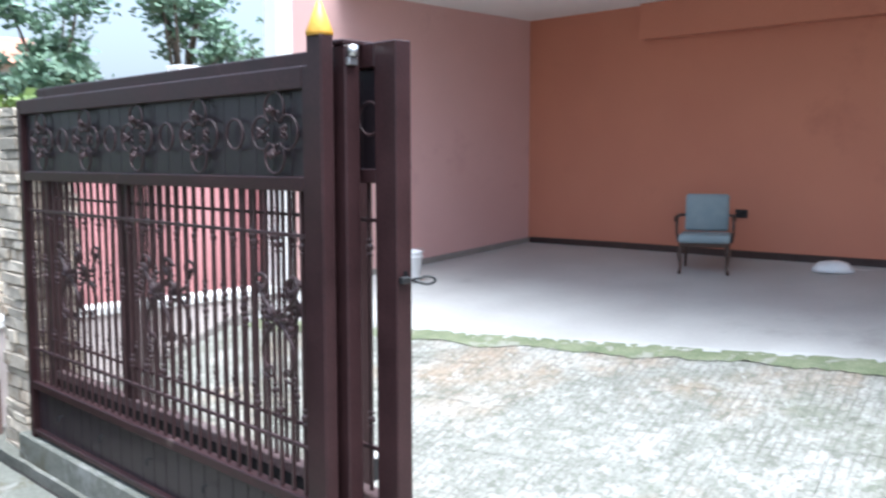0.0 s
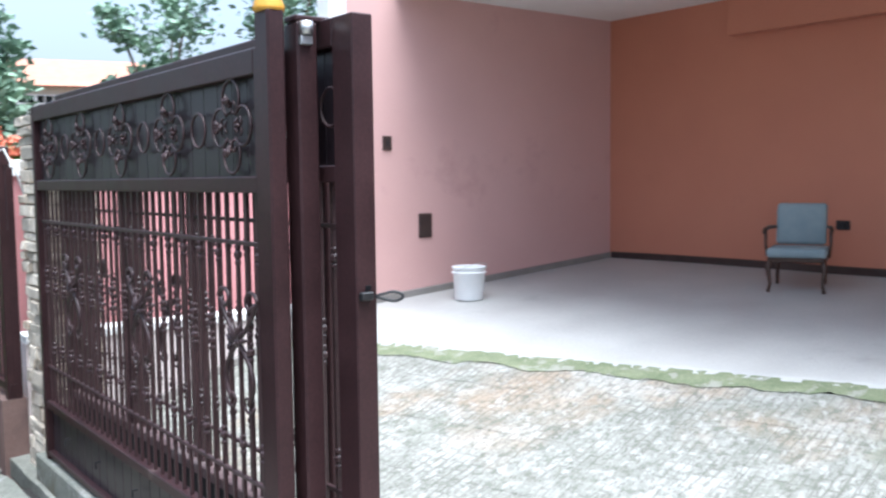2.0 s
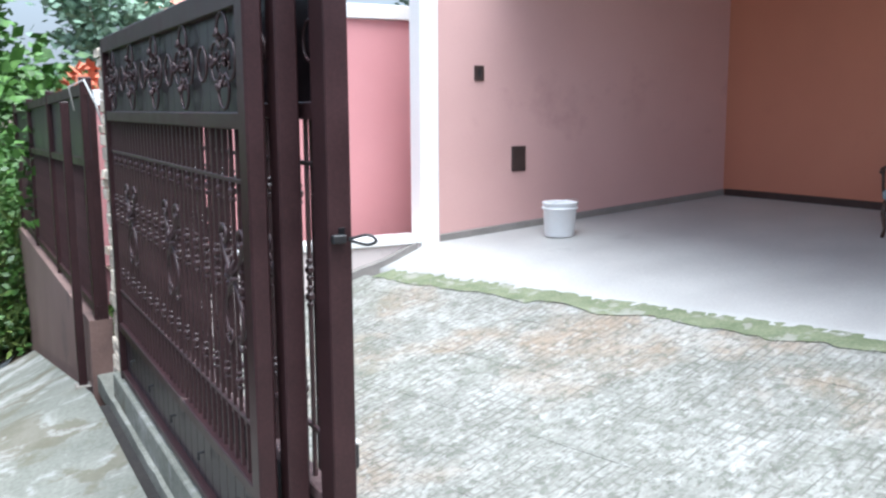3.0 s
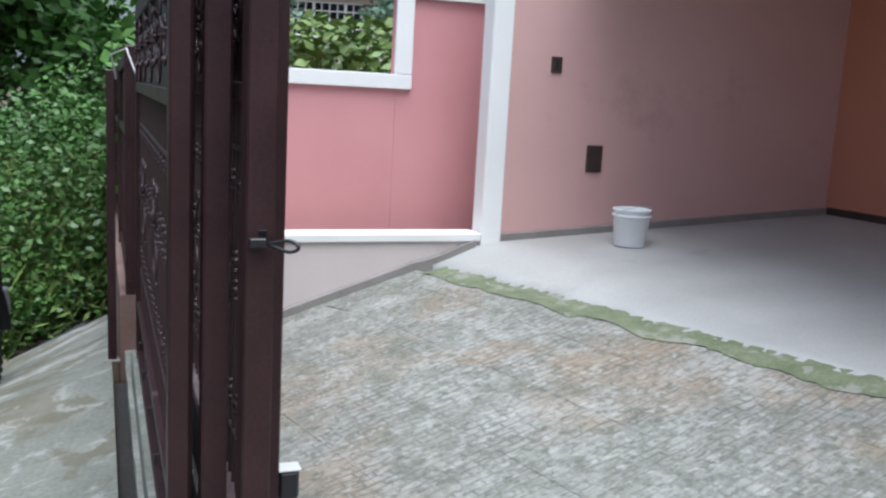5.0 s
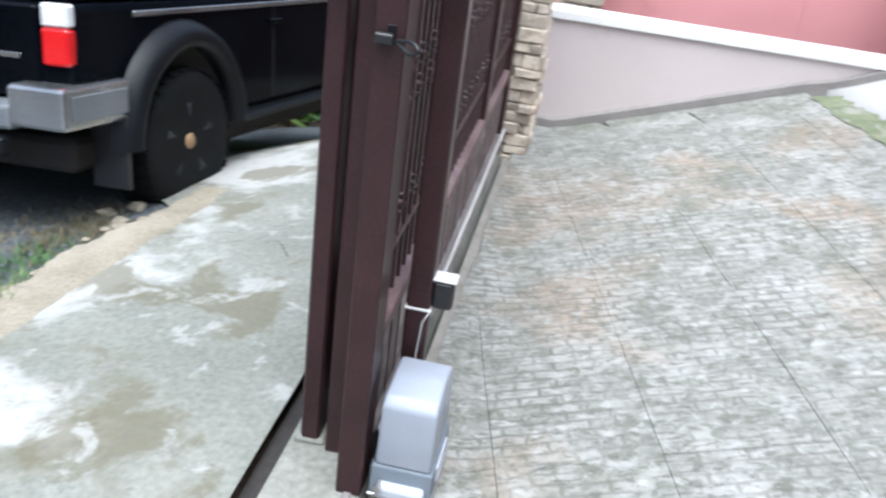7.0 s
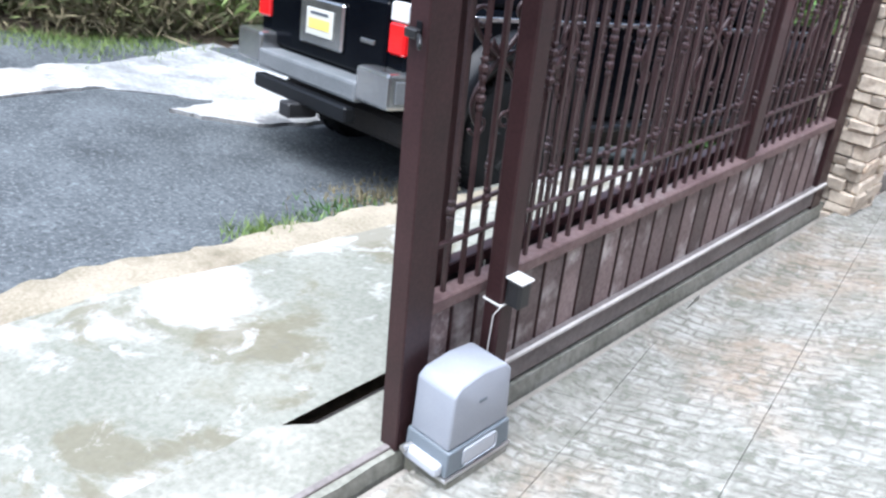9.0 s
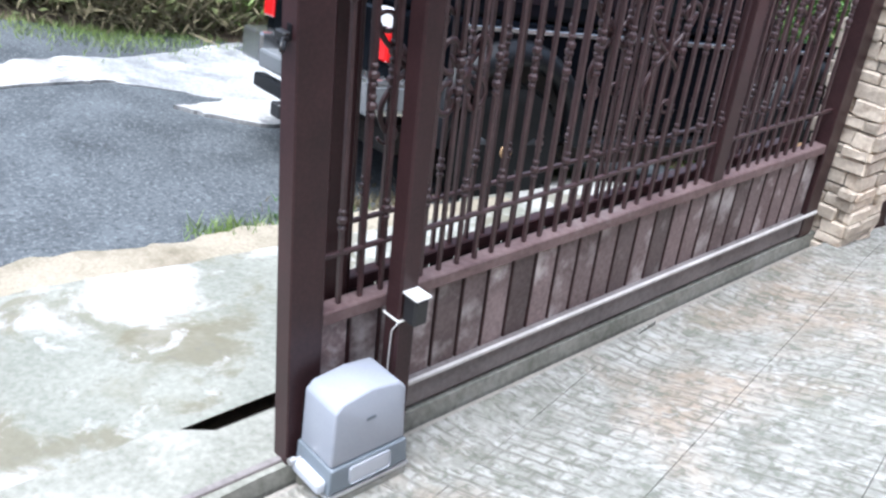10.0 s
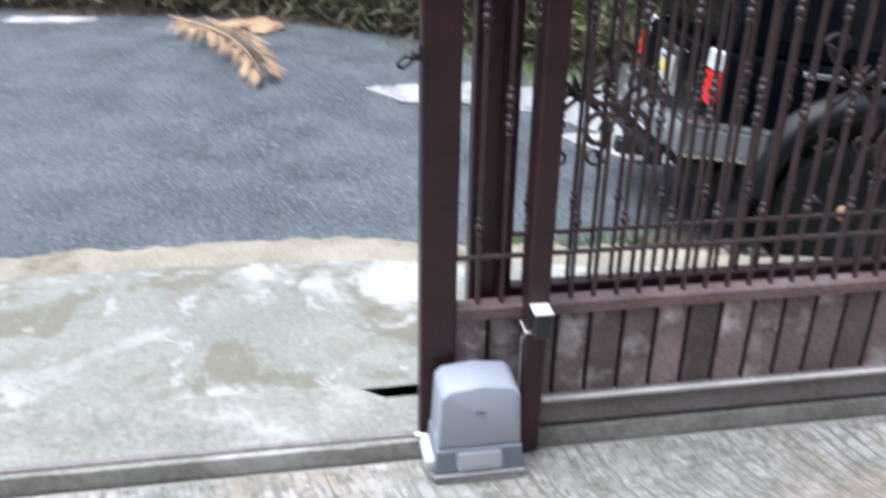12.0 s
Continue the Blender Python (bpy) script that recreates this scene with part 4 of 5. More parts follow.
# ---- parked off-road car ----
def car():
    yaw, dip, lean_in = -8.5, -6.5, -5.9
    turn = pose(0, 0, 0, dip, lean_in, yaw)
    root = thing("parked_car", "black off-road car with grey flares parked on the kerb", "car")
    root.matrix_basis = Matrix.Translation(Vector((-1.621, 2.881, -0.084)) - turn.to_3x3() @ Vector((0.90, 0.0, 0.40))) @ turn
    side = [(-0.80, 0.62), (-0.84, 0.80), (-0.82, 1.16), (3.55, 1.10), (3.62, 0.95), (3.58, 0.60), (3.20, 0.52), (3.16, 0.80), (2.98, 0.95), (2.62, 0.95), (2.42, 0.80), (2.38, 0.48), (0.42, 0.48), (0.40, 0.80), (0.22, 0.94), (-0.22, 0.94), (-0.40, 0.80), (-0.46, 0.58)]
    bm = prism(bmesh.new(), side, -0.84, 0.84, "x")
    bmesh.ops.bevel(bm, geom=[e for e in bm.edges if abs(e.verts[0].co.x - e.verts[1].co.x) < 1e-6], offset=0.03, segments=2, affect="EDGES", profile=0.5)
    part("body", bm, CAR, root, "glossy black body")
    cab = [(-0.80, 1.16), (-0.70, 1.76), (1.72, 1.79), (2.30, 1.14)]
    bm = prism(bmesh.new(), cab, -0.80, 0.80, "x")
    for v in bm.verts:
        if v.co.z > 1.5:
            v.co.x *= 0.88
    bmesh.ops.bevel(bm, geom=bm.edges[:], offset=0.03, segments=2, affect="EDGES", profile=0.5)
    part("cabin", bm, CAR, root)
    bm = bmesh.new()
    prism(bm, [(-0.72, 1.77), (-0.66, 1.815), (1.66, 1.83), (1.76, 1.79)], -0.69, 0.69, "x")
    part("roof", bm, CAR, root)
    for sx in (-1, 1):
        part("roof_rail", tube(bmesh.new(), [(sx * 0.66, -0.5, 1.83), (sx * 0.66, -0.4, 1.89), (sx * 0.66, 1.3, 1.90), (sx * 0.66, 1.4, 1.84)], 0.016, 8), FLARE, root, "", True)
        for y0, y1, nm in ((-0.55, 0.15, "rear_window"), (0.25, 0.98, "side_window"), (1.06, 1.80, "side_window")):
            bm = bmesh.new()
            lean = lambda z: sx * (0.80 - 0.096 * (z - 1.16) / 0.6 + 0.006)
            top = 1.66
            yb = y1 + (0.20 if y1 > 1.7 else 0)
            vs = [bm.verts.new((lean(z) + d * sx, y, z)) for d in (0, -0.012) for y, z in ((y0, 1.25), (yb, 1.25), (y1 - (0.10 if y1 > 1.7 else 0), top), (y0, top))]
            bm.faces.new(vs[:4])
            bm.faces.new(vs[4:][::-1])
            for i in range(4):
                bm.faces.new((vs[i], vs[(i + 1) % 4], vs[4 + (i + 1) % 4], vs[4 + i]))
            part(nm, bm, GLASS, root, "dark tinted glass")
        part("waist_trim", block(sx * 0.845 - 0.008, sx * 0.845 + 0.008, -0.4, 3.3, 1.085, 1.115, 0.004), CHROME, root, "thin bright waist trim")
        part("door_handle", block(sx * 0.85 - 0.012, sx * 0.85 + 0.012, 0.95, 1.10, 0.98, 1.01, 0.005), CAR, root)
        part("door_gap", block(sx * 0.8405 - 0.001, sx * 0.8405 + 0.001, 1.015, 1.023, 0.52, 1.2), DARK, root, "dark door gap")
        for cy in (0.0, 2.80):
            bm = bmesh.new()
            n = 16
            arcs = []
            for k in range(n + 1):
                a = math.pi * k / n
                c, s = math.cos(a), math.sin(a)
                arcs.append([bm.verts.new((sx * xx, cy + rr * c, 0.44 + rr * 1.04 * s)) for xx, rr in ((0.82, 0.46), (0.93, 0.46), (0.945, 0.50), (0.92, 0.56), (0.83, 0.60))])
            for a, b in zip(arcs, arcs[1:]):
                for i in range(4):
                    bm.faces.new((a[i], a[i + 1], b[i + 1], b[i]))
            part("wheel_flare", bm, FLARE, root, "dull grey wheel arch flare", True)
            part("wheel_well", block(sx * 0.52 if sx > 0 else -0.82, 0.82 if sx > 0 else -0.52, cy - 0.40, cy + 0.40, 0.42, 0.93), DARK, root)
            wheel = new("wheel")
            wheel.parent = root
            wheel.matrix_basis = Matrix.Translation((sx * 0.765, cy, 0.40))
            part("tyre", lathe(bmesh.new(), [(0.235, -0.12), (0.30, -0.135), (0.375, -0.128), (0.398, -0.10), (0.403, -0.05), (0.403, 0.05), (0.398, 0.10), (0.375, 0.128), (0.30, 0.135), (0.235, 0.12)], (0, 0, 0), 40, "x"), TYRE, wheel, "chunky black tyre", True)
            bm = bmesh.new()
            for k in range(34):
                a = k * math.tau / 34
                for f in (-1, 1):
                    b = a + f * 0.04
                    c, s = math.cos(b), math.sin(b)
                    for (x0, x1) in ((0.03, 0.13),):
                        p = [Vector((f * x, (r * c) - w * s, (r * s) + w * c)) for x in (x0, x1) for r in (0.395, 0.412 if x < 0.1 else 0.402) for w in (-0.022, 0.022)]
                        vs = [bm.verts.new(q) for q in p]
                        for q in ((0, 1, 3, 2), (4, 6, 7, 5), (2, 3, 7, 6), (0, 2, 6, 4), (1, 5, 7, 3)):
                            bm.faces.new([vs[i] for i in q])
            part("tread", bm, TYRE, wheel)
            part("rim", lathe(bmesh.new(), [(0.0, sx * 0.03), (0.17, sx * 0.02), (0.205, sx * 0.10), (0.235, sx * 0.118), (0.24, sx * 0.10), (0.236, -sx * 0.10)], (0, 0, 0), 32, "x"), RIM, wheel, "dark alloy rim", True)
            bm = bmesh.new()
            for k in range(5):
                a = k * math.tau / 5 + 0.3
                c, s = math.cos(a), math.sin(a)
                tube(bm, [(sx * 0.05, 0.03 * c, 0.03 * s), (sx * 0.075, 0.11 * c, 0.11 * s), (sx * 0.080, 0.215 * c, 0.215 * s)], [0.050, 0.042, 0.050], 8)
            part("spokes", bm, RIM, wheel, "", True)
            part("hub_cap", lathe(bmesh.new(), [(0.05, sx * 0.06), (0.05, sx * 0.115), (0.036, sx * 0.13), (0.0, sx * 0.132)], (0, 0, 0), 16, "x"), HUBCAP, wheel, "bronze coloured hub cap", True)
        part("side_step", block(sx * 0.86 - 0.07, sx * 0.86 + 0.07, 0.50, 2.32, 0.43, 0.475, 0.012), FLARE, root, "grey side step")
        part("mud_flap", block(sx * 0.80 - 0.12, sx * 0.80 + 0.10, -0.56, -0.53, 0.24, 0.62, 0.006), BLACK, root)
        part("mirror", block(sx * 0.98 - 0.10, sx * 0.98 + 0.10, 1.86, 1.94, 1.16, 1.34, 0.03, 2), CAR, root)
        lamp = part("tail_lamp", block(sx * 0.76 - 0.075, sx * 0.76 + 0.075, -0.865, -0.80, 0.88, 1.05, 0.012), RED, root, "red tail lamp")
        part("lens", block(sx * 0.76 - 0.075, sx * 0.76 + 0.075, -0.862, -0.80, 1.053, 1.16, 0.012), CLEAR, lamp, "clear lamp lens")
        part("bumper_corner", block(sx * 0.73 - 0.16, sx * 0.73 + 0.16, -0.98, -0.50, 0.60, 0.80, 0.02, 2), CHROME, root, "scuffed chrome bumper corner")
        part("corner_pad", block(sx * 0.893 - 0.002, sx * 0.893 + 0.008, -0.93, -0.54, 0.64, 0.76, 0.002), BUMPER, root, "grey pad on the bumper corner")
    part("bumper", block(-0.58, 0.58, -0.985, -0.80, 0.58, 0.70, 0.02, 2), BUMPER, root, "grey rear bumper")
    part("tow_bar", block(-0.55, 0.55, -1.02, -0.94, 0.46, 0.55, 0.012), FLARE, root)
    part("hitch", block(-0.06, 0.06, -1.10, -0.90, 0.38, 0.47, 0.01), BLACK, root)
    part("tailgate", block(-0.66, 0.66, -0.862, -0.82, 0.72, 1.15, 0.015), CAR, root)
    part("rear_glass", prism(bmesh.new(), [(-0.822, 1.22), (-0.735, 1.70), (-0.725, 1.70), (-0.812, 1.22)], -0.62, 0.62, "x"), GLASS, root, "dark rear window")
    part("plate_frame", block(-0.25, 0.25, -0.885, -0.86, 0.80, 1.08, 0.015), CHROME, root, "dull silver plate surround")
    pl = part("number_plate", block(-0.155, 0.155, -0.893, -0.887, 0.86, 1.02, 0.004), PLATE, root, "pale plate with plain bars")
    part("bar", block(-0.12, 0.12, -0.8955, -0.8935, 0.90, 0.96), YELLOW, pl)
    part("bar", block(-0.10, 0.10, -0.8955, -0.8935, 0.985, 1.0), INK, pl)
    part("badge", block(0.42, 0.56, -0.868, -0.8625, 0.90, 0.925, 0.002), CHROME, root)
    part("underside", block(-0.70, 0.70, -0.72, 3.3, 0.33, 0.50, 0.03), DARK, root)
    for cy in (0.0, 2.80):
        part("axle", tube(bmesh.new(), [(-0.66, cy, 0.38), (-0.1, cy, 0.37), (0.1, cy, 0.37), (0.66, cy, 0.38)], [0.06, 0.07, 0.12, 0.06], 10), DARK, root, "dark axle tube", True)
    # Dark blocks added beneath the floor, standing in for shadow under the car.
    part("skid_plate", block(-0.30, 0.45, 1.2, 3.2, 0.17, 0.36, 0.05, 2), DARK, root)
    part("fuel_tank", block(-0.62, -0.05, 0.45, 1.5, 0.22, 0.40, 0.04, 2), DARK, root)
    part("sill", block(-0.74, 0.74, 0.55, 2.25, 0.27, 0.42, 0.03), DARK, root)
    part("bonnet", prism(bmesh.new(), [(2.26, 1.10), (2.30, 1.17), (3.45, 1.14), (3.58, 1.06)], -0.70, 0.70, "x"), CAR, root)
    part("front_bumper", block(-0.84, 0.84, 3.58, 3.78, 0.52, 0.76, 0.03, 2), BUMPER, root)
    return root


car()


# ---- neighbour's fence further down the street ----
nb = thing("neighbour_fence", "dark brown iron fence on a dull brown base wall downhill", "fence")
def nz(y):
    return -0.02 * (y - 4.1)
def slanted(x0, x1, y0, y1, a, b):
    bm = box(bmesh.new(), x0, x1, y0, y1, 0, 1)
    for v in bm.verts:
        v.co.z = nz(v.co.y) + (b if v.co.z > 0.5 else a)
    return bm
part("base_wall", slanted(-0.26, -0.12, 3.96, 10.5, -1.6, 0.34), BASE, nb, "dull brown base wall")
part("rail", slanted(-0.215, -0.165, 3.96, 10.5, 0.38, 0.43), STEEL, nb)
part("rail", slanted(-0.215, -0.165, 3.96, 10.5, 1.31, 1.36), STEEL, nb)
part("rail", slanted(-0.22, -0.16, 3.96, 10.5, 1.75, 1.82), STEEL, nb)
part("sheet", slanted(-0.185, -0.18, 3.96, 10.5, 1.36, 1.75), SHEET, nb, "dark steel sheet")
me_bar = mesh_of("bar", tube(bmesh.new(), [(0, 0, 0.40), (0, 0, 1.33)], 0.008, 5), IRON)
y = 4.2
while y < 10.4:
    placed("bar", me_bar, nb, Matrix.Translation((-0.19, y, nz(y))))
    y += 0.09
me_post = mesh_of("post", block(-0.035, 0.035, -0.035, 0.035, 0.3, 1.86, 0.005), STEEL)
for y in (4.0, 6.2, 8.3, 10.45):
    placed("post", me_post, nb, Matrix.Translation((-0.19, y, nz(y))))
for x, y in ((-0.305, 4.12), (-0.165, 3.99)):
    p = thing("steel_post", "dark square steel post standing before the column", "post", pose(x, y, outside_z(x, y) - 0.01), "posts before the column")
    part("shaft", block(-0.026, 0.026, -0.026, 0.026, 0.0, 1.84, 0.005), STEEL, p)
    part("foot", block(-0.05, 0.05, -0.05, 0.05, 0.0, 0.02, 0.006), MORTAR, p)
wire = tagged(part("loose_wire", tube(bmesh.new(), [(-0.275, 3.89, 1.66), (-0.30, 3.86, 1.80), (-0.22, 3.80, 1.84), (-0.17, 3.74, 1.70), (-0.145, 3.70, 1.58)], 0.006, 5), CABLE, None, "", True), "pale loose wire looped between the posts and column", "wire")


# ---- plants ----
def leaf_cloud(points, size, rnd, droop=0.3, wide=0.28, lean=1.0):
    """Pointed leaf blades, two triangles each."""
    verts, faces = [], []
    for p in points:
        s = size * rnd.uniform(0.6, 1.4)
        a = rnd.uniform(0, math.tau)
        d = Vector((lean * math.cos(a), lean * math.sin(a), rnd.uniform(-droop, 0.9))).normalized()
        w = d.cross(Vector((rnd.uniform(-1, 1), rnd.uniform(-1, 1), rnd.uniform(0.2, 1)))).normalized() * s * wide
        p = Vector(p)
        i = len(verts)
        verts += [p, p + d * s * 0.5 + w, p + d * s, p + d * s * 0.5 - w]
        faces.append((i, i + 1, i + 2, i + 3))
    return verts, faces


def leaves(name, points, size, rnd, mat, wide=0.28, lean=1.0):
    v, f = leaf_cloud(points, size, rnd, 0.3, wide, lean)
    me = bpy.data.meshes.new(name)
    me.from_pydata(v, [], f)
    me.materials.append(mat)
    return me


rnd = random.Random(11)


def bank_points(n, y0, y1, height, deep):
    pts = []
    while len(pts) < n:
        y = rnd.uniform(y0, y1)
        s = rnd.uniform(0.0, 1.0) ** 1.6 * deep
        x = -(s + verge(y))
        clump = 0.5 + 0.5 * noise.noise((x * 0.8, y * 0.8, 3))
        top = height * (0.25 + 0.9 * clump) * min(1.0, 0.25 + s)
        h = top * rnd.uniform(0.0, 1.0) ** 0.6
        pts.append((x + rnd.gauss(0, 0.08), y + rnd.gauss(0, 0.08), ground_z(x, y) + h))
    return pts


tagged(new("hillside_bushes", leaves("hillside_bushes", bank_points(70000, 4.5, 15.0, 2.6, 6.0), 0.095, rnd, LEAF)), "dense green bushes on the bank across the street", "bushes", "", "stuff")
tagged(new("hillside_weeds", leaves("hillside_weeds", bank_points(16000, 3.5, 14.0, 1.6, 3.0), 0.24, rnd, LEAF_PALE, 0.09, 0.5)), "yellow green weeds and long grass on the bank", "weeds", "", "stuff")
tagged(new("dry_bank_grass", leaves("dry_bank_grass", bank_points(50000, -7.0, 5.5, 1.5, 3.0), 0.26, rnd, LEAF_DRY, 0.035, 0.35)), "dry brown grass and roots on the street bank", "grass", "", "stuff")
tagged(new("bank_greenery", leaves("bank_greenery", bank_points(60000, -8.0, 6.0, 2.6, 6.0), 0.15, rnd, LEAF_OLIVE, 0.11, 0.6)), "green undergrowth over the dry bank", "bushes", "", "stuff")


def tuft(x, y, n, mat, label, f, r=0.12, h=0.10):
    pts = [(x + rnd.gauss(0, r * 0.6), y + rnd.gauss(0, r), 0) for _ in range(n)]
    pts = [(a, b, f(a, b)) for a, b, _ in pts]
    v, fa = [], []
    for p in pts:
        p = Vector(p)
        d = Vector((rnd.gauss(0, 0.5), rnd.gauss(0, 0.5), 1)).normalized() * h * rnd.uniform(0.5, 1.2)
        w = Vector((rnd.uniform(-1, 1), rnd.uniform(-1, 1), 0)).normalized() * 0.005
        i = len(v)
        v += [p - w, p + w, p + d]
        fa.append((i, i + 1, i + 2))
    me = bpy.data.meshes.new("grass_tuft")
    me.from_pydata(v, [], fa)
    me.materials.append(mat)
    tagged(new("grass_tuft", me), label, "grass", "", "stuff")


tuft(-1.73, 1.15, 280, LEAF_PALE, "small grass tuft growing in the broken kerb", road_z)
tuft(-1.84, 1.65, 240, LEAF, "small dark weeds along the broken kerb", road_z, 0.16, 0.06)
tuft(-6.05, 2.3, 2600, LEAF_PALE, "low grass on the far street verge", lambda x, y: max(road_z(x, y), ground_z(x, y)), 0.55, 0.08)
tuft(-1.95, 2.1, 700, LEAF_DRY, "dark dry weeds along the broken asphalt edge", road_z, 0.22, 0.05)
tuft(-1.76, 2.1, 300, LEAF_DRY, "dry litter in the broken kerb", road_z, 0.14, 0.03)

for k in range(14):
    a = rnd.uniform(0, math.tau)
    x, y = -1.75 + rnd.gauss(0, 0.5), 8.9 + rnd.gauss(0, 0.5)
    bm = bmesh.new()
    bmesh.ops.create_icosphere(bm, subdivisions=2, radius=rnd.uniform(0.09, 0.2))
    for v in bm.verts:
        v.co *= 1 + 0.35 * noise.noise(v.co * 6 + Vector((k, 0, 0)))
        v.co.z *= 0.7
    ob = part("rubble_stone", bm, KERB, None)
    ob.matrix_basis = pose(x, y, ground_z(x, y) + 0.06, 0, 0, math.degrees(a))
    tagged(ob, "pale rubble stone at the foot of the bank", "stone", "rubble stones")
for k in range(15):
    y = rnd.uniform(1.3, 2.8)
    bm = bmesh.new()
    bmesh.ops.create_icosphere(bm, subdivisions=2, radius=rnd.uniform(0.018, 0.048))
    for v in bm.verts:
        v.co *= 1 + 0.8 * noise.noise(v.co * 22 + Vector((k, 3, 0)))
        v.co.z *= 0.35
    x = -1.70 + rnd.gauss(0, 0.07)
    ob = part("kerb_stone", bm, KERB, None)
    ob.matrix_basis = pose(x, y, outside_z(x, y) - 0.008, 0, 0, k * 40)
    tagged(ob, "broken lump of cream kerb concrete", "stone", "broken kerb lumps")


def frond(x, y, turn, length, count, label):
    """A fallen dry palm frond: a bent midrib with limp leaflets, lying on the street."""
    root = thing("dry_frond", label, "frond", pose(x, y, road_z(x, y) + 0.02, 0, 0, turn))
    rib = lambda t: Vector((t * length, 0.22 * math.sin(t * 2.6), 0.03 + 0.05 * math.sin(t * 3.1)))
    part("midrib", tube(bmesh.new(), [rib(k / 16) for k in range(17)], [0.022 * (1 - 0.85 * k / 16) for k in range(17)], 6), STRAW, root, "", True)
    v, fa = [], []
    for k in range(count):
        t = 0.12 + 0.88 * k / count
        for side in (-1, 1):
            p = rib(t)
            d = Vector((rnd.uniform(0.5, 1.1), side * rnd.uniform(0.35, 0.9), rnd.uniform(-0.06, 0.10))).normalized() * rnd.uniform(0.25, 0.50) * (1.15 - 0.6 * t)
            w = Vector((-d.y, d.x, 0)).normalized() * 0.016
            m = p + d * 0.55 + Vector((0, 0, 0.03))
            i = len(v)
            v += [p, m + w, p + d - Vector((0, 0, 0.03)), m - w]
            fa.append((i, i + 1, i + 2, i + 3))
    me = bpy.data.meshes.new("leaflets")
    me.from_pydata(v, [], fa)
    me.materials.append(STRAW)
    part("leaflets", me, None, root, "limp brown leaflets")


frond(-6.7, -1.15, 20, 2.3, 70, "dry brown palm frond fallen on the asphalt street")
for k, (x, y) in enumerate(((-6.45, -0.50), (-6.30, -0.22), (-6.55, -0.30))):
    bm = bmesh.new()
    bmesh.ops.create_icosphere(bm, subdivisions=2, radius=0.13)
    for vert in bm.verts:
        vert.co *= 1 + 0.5 * noise.noise(vert.co * 9 + Vector((k * 3, 1, 0)))
        vert.co.z *= 0.3
        vert.co.y *= 1.5
    ob = part("dry_husk", bm, STRAW, None)
    ob.matrix_basis = pose(x, y, road_z(x, y) + 0.02, 0, 0, k * 55)
    tagged(ob, "pale dry palm husk lying on the asphalt", "husk", "dry husks")


def tree(x, y, z0, height, spread, n, seed, label, size, foliage=LEAF_HAZED):
    r = random.Random(seed)
    root = thing("tree", label, "tree", pose(x, y, z0))
    bm = bmesh.new()
    tube(bm, [(0, 0, 0), (0.1, 0.05, height * 0.3), (0.0, 0.1, height * 0.6)], [0.22, 0.17, 0.10], 8)
    tips = []
    for k in range(11):
        a = k * 2.4 + r.uniform(-0.4, 0.4)
        b = height * r.uniform(0.30, 0.6)
        reach = spread * r.uniform(0.45, 1.0)
        tip = Vector((reach * math.cos(a), reach * math.sin(a), height * r.uniform(0.60, 1.0)))
        tube(bm, [(0.05, 0.05, b), Vector((0, 0, b)).lerp(tip, 0.5) + Vector((0, 0, 0.2)), tip], [0.08, 0.05, 0.015], 6)
        tips += [tip, Vector((0, 0, b)).lerp(tip, 0.7) + Vector((0, 0, 0.3))]
    part("trunk", bm, BARK, root, "", True)
    pts = []
    for t in tips:
        for c in range(4):
            cc = t + Vector((r.gauss(0, spread * 0.16), r.gauss(0, spread * 0.16), r.gauss(0, height * 0.06)))
            rad = spread * r.uniform(0.09, 0.2)
            for _ in range(n // (len(tips) * 4)):
                pts.append(cc + Vector((r.gauss(0, rad), r.gauss(0, rad), r.gauss(0, rad * 0.6))))
    part("crown", leaves("crown", pts, size, r, foliage), None, root, "open crown of many small leaves")


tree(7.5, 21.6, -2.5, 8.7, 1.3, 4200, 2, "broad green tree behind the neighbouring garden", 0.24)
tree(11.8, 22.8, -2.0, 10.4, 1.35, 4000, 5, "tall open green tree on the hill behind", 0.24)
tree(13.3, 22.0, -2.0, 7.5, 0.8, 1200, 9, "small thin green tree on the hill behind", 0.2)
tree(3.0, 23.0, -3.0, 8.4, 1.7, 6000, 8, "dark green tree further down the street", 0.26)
tree(-2.2, 15.5, -2.5, 7.5, 2.6, 7000, 12, "leafy green tree on the bank over the street", 0.28, LEAF)
tree(-9.5, 7.0, 0.5, 6.5, 2.6, 6000, 15, "leafy green tree on the bank over the street", 0.28, LEAF)


def shrub(x, y, z, r0, h, n, mat, label, size, name="shrub"):
    r = random.Random(int(x * 100 + y * 10))
    root = thing(name, label, "shrub", pose(x, y, z))
    bm = bmesh.new()
    for k in range(6):
        a = k * 1.05
        tube(bm, [(0, 0, 0), (r0 * 0.4 * math.cos(a), r0 * 0.4 * math.sin(a), h * 0.5), (r0 * 0.7 * math.cos(a), r0 * 0.7 * math.sin(a), h * 0.85)], [0.03, 0.02, 0.008], 5)
    part("stems", bm, BARK, root)
    pts = []
    for _ in range(n):
        a, u = r.uniform(0, math.tau), r.uniform(0.15, 1)
        rr = r0 * math.sqrt(r.random()) * (0.6 + 0.4 * math.sin(u * 3))
        pts.append((rr * math.cos(a), rr * math.sin(a), h * u + 0.05 * r.gauss(0, 1)))
    part("foliage", leaves("foliage", pts, size, r, mat), None, root)


shrub(2.2, 8.4, 0.0, 1.2, 2.35, 3600, LEAF_PALE, "yellow green bush in the neighbouring garden", 0.16)
shrub(0.55, 7.3, 0.0, 0.65, 2.05, 1600, FLOWER, "red flowering bush in the neighbouring garden", 0.12)
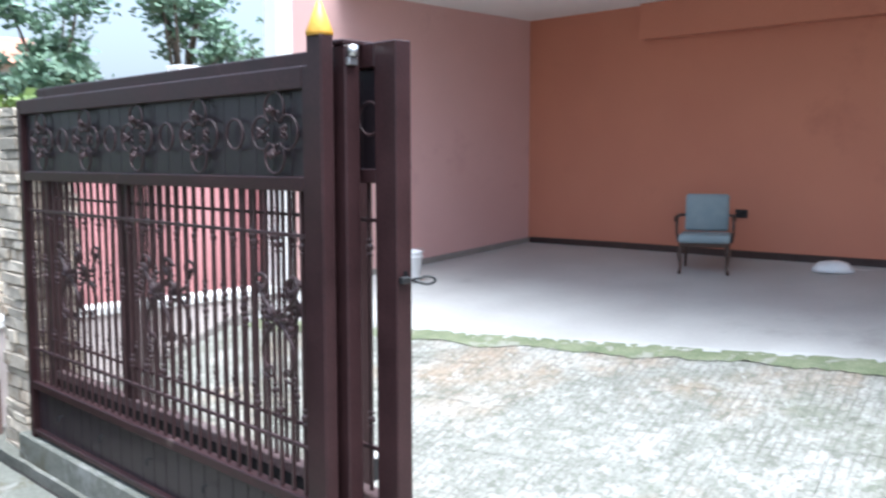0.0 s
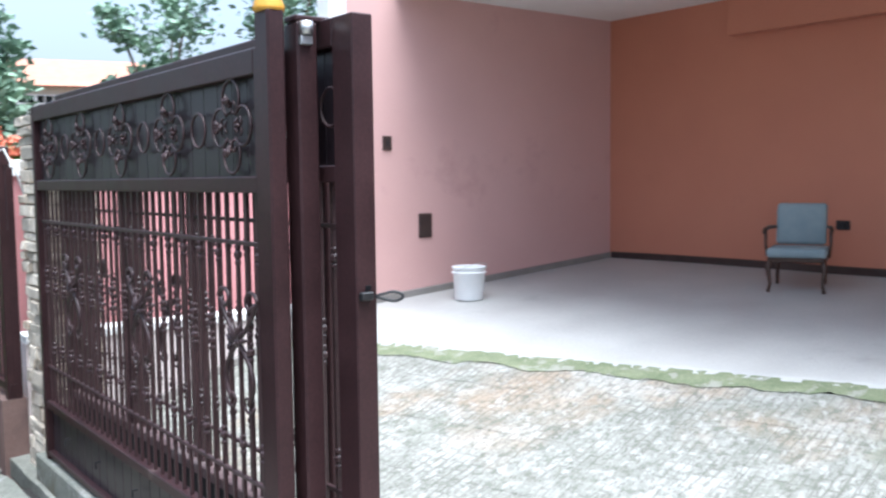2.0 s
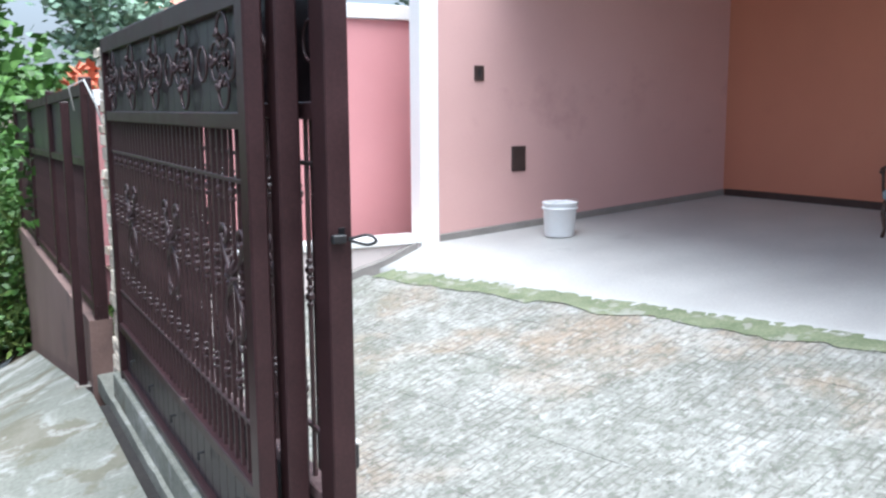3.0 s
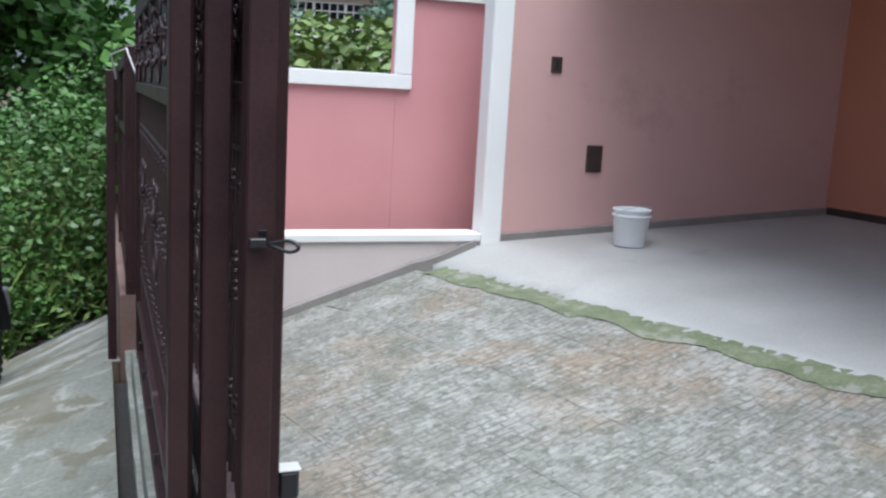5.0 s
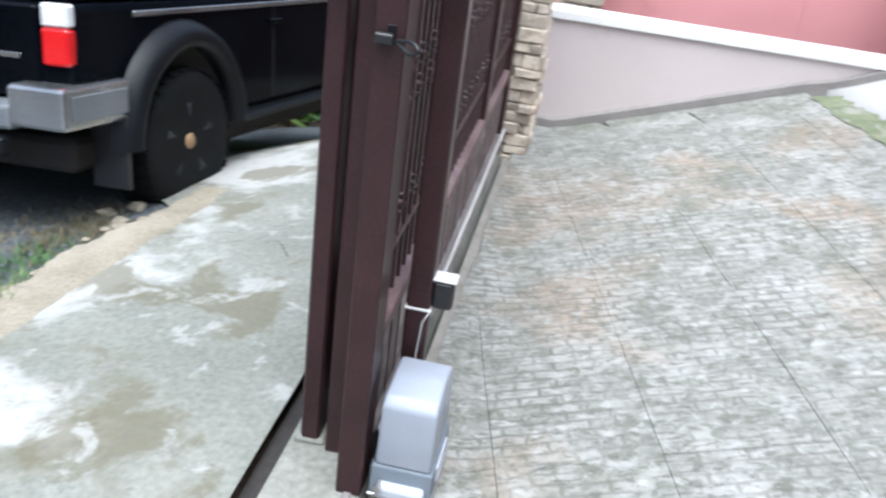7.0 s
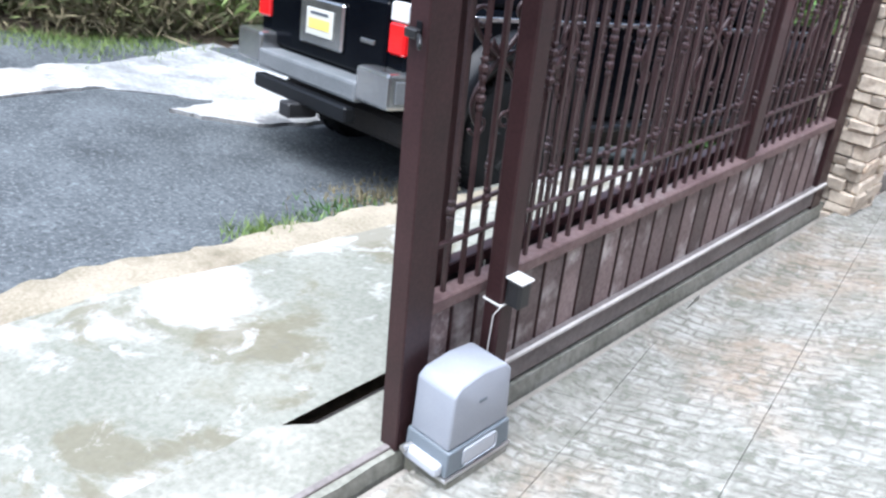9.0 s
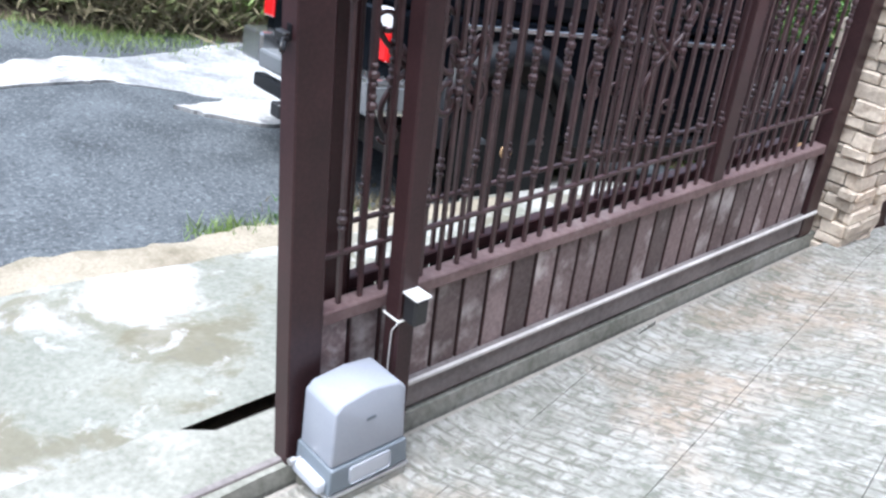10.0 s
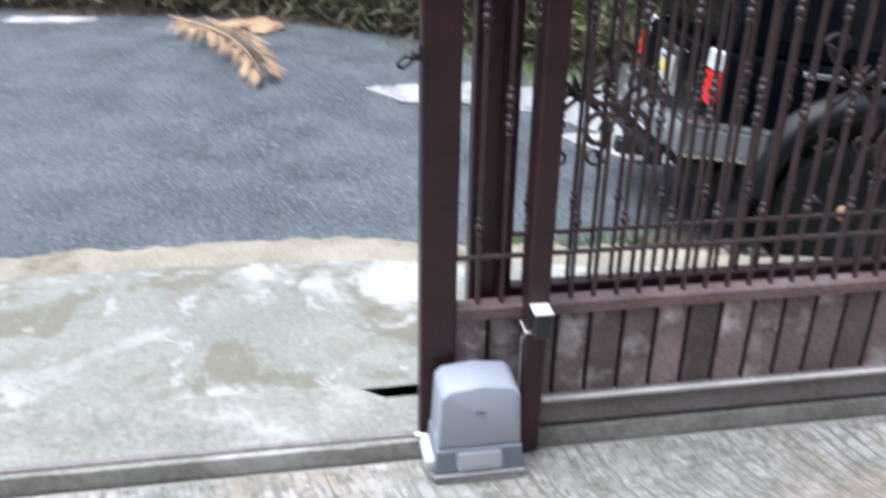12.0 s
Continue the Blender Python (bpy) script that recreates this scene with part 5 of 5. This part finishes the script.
shrub(0.6, 8.6, 0.0, 1.0, 2.0, 2000, LEAF, "green bush in the neighbouring garden", 0.16)


# ---- houses behind ----
def house(x, y, z0, w, d, h, turn, label, windows):
    root = thing("house", label, "house", pose(x, y, z0, 0, 0, turn))
    part("wall", block(-w / 2, w / 2, 0, d, 0, h), HOUSE, root)
    bm = bmesh.new()
    prism(bm, [(-0.5, h), (d + 0.5, h), (d / 2, h + 1.3)], -w / 2 - 0.4, w / 2 + 0.4, "x")
    part("roof", bm, ROOF, root, "red clay tiled roof")
    for wx, wz, ww, wh in windows:
        win = part("window", block(wx - ww / 2, wx + ww / 2, -0.06, -0.005, wz, wz + wh, 0.01), GLASS, root, "dark window with a white grille")
        part("sill", block(wx - ww / 2 - 0.08, wx + ww / 2 + 0.08, -0.14, -0.062, wz - 0.10, wz - 0.005), WHITE, win)
        n = max(2, round(ww / 0.3))
        for k in range(n + 1):
            xx = wx - ww / 2 + ww * k / n
            part("grille_bar", block(xx - (0.05 if k % 4 == 0 else 0.02), xx + (0.05 if k % 4 == 0 else 0.02), -0.10, -0.065, wz, wz + wh), WHITE, win)
        for k in range(5):
            zz = wz + wh * k / 4
            part("grille_bar", block(wx - ww / 2, wx + ww / 2, -0.098, -0.064, zz - 0.02, zz + 0.02), WHITE, win)
    return root


house(8.0, 32.0, -1.0, 5.4, 6, 6.0, -16, "cream house with white grilled windows and a clay roof", ((-0.7, 4.5, 2.9, 1.2), (1.8, 4.5, 1.2, 1.2)))
house(11.8, 33.0, -1.0, 3.0, 5, 4.6, -16, "low cream annexe beside the house", ((0.0, 3.0, 1.2, 1.0),))


# ---- stamped driveway panels ----
rnd = random.Random(21)
drive = bpy.data.objects["driveway"]
ax, ay = Vector((0.98, 0.20)), Vector((-0.20, 0.98))
size = 0.50
def in_drive(p):
    return 0.10 < p[0] < edge_x(p[1]) - 0.02 and -4.5 < p[1] < 4.42
def clip(p):
    y = min(4.42, max(-4.6, p[1]))
    return (min(edge_x(y) - 0.03, max(0.105, p[0])), y)
for i in range(-12, 20):
    for j in range(-16, 16):
        u0, v0 = i * size, j * size + (0.25 if i % 2 else 0)
        g = 0.0012
        quad = [Vector((0, 0)) + ax * u + ay * v for u, v in ((u0 + g, v0 + g), (u0 + size - g, v0 + g), (u0 + size - g, v0 + size - g), (u0 + g, v0 + size - g))]
        mid = sum(quad, Vector((0, 0))) / 4
        if not any(in_drive(q) for q in quad + [mid]):
            continue
        quad = [clip(q) for q in quad]
        n = 3
        bm = bmesh.new()
        grid = []
        for b in range(n + 1):
            row = []
            for a in range(n + 1):
                s, t = a / n, b / n
                x = (quad[0][0] * (1 - s) + quad[1][0] * s) * (1 - t) + (quad[3][0] * (1 - s) + quad[2][0] * s) * t
                y = (quad[0][1] * (1 - s) + quad[1][1] * s) * (1 - t) + (quad[3][1] * (1 - s) + quad[2][1] * s) * t
                edge = a in (0, n) or b in (0, n)
                row.append(bm.verts.new((x, y, inside_z(x, y) - (0.0032 if edge else 0.0015) + 0.0025 * noise.noise((x * 9, y * 9, 4)))))
            grid.append(row)
        for b in range(n):
            for a in range(n):
                bm.faces.new((grid[b][a], grid[b][a + 1], grid[b + 1][a + 1], grid[b + 1][a]))
        ring_v = [grid[0][a] for a in range(n)] + [grid[b][n] for b in range(n)] + [grid[n][a] for a in range(n, 0, -1)] + [grid[b][0] for b in range(n, 0, -1)]
        down = [bm.verts.new(v.co - Vector((0, 0, 0.03))) for v in ring_v]
        for k in range(len(ring_v)):
            bm.faces.new((ring_v[k], down[k], down[(k + 1) % len(down)], ring_v[(k + 1) % len(ring_v)]))
        bmesh.ops.remove_doubles(bm, verts=bm.verts[:], dist=0.0005)
        if sum(f.calc_area() for f in bm.faces) < 0.02:
            bm.free()
            continue
        part("paving_panel", bm, PAVE, drive)
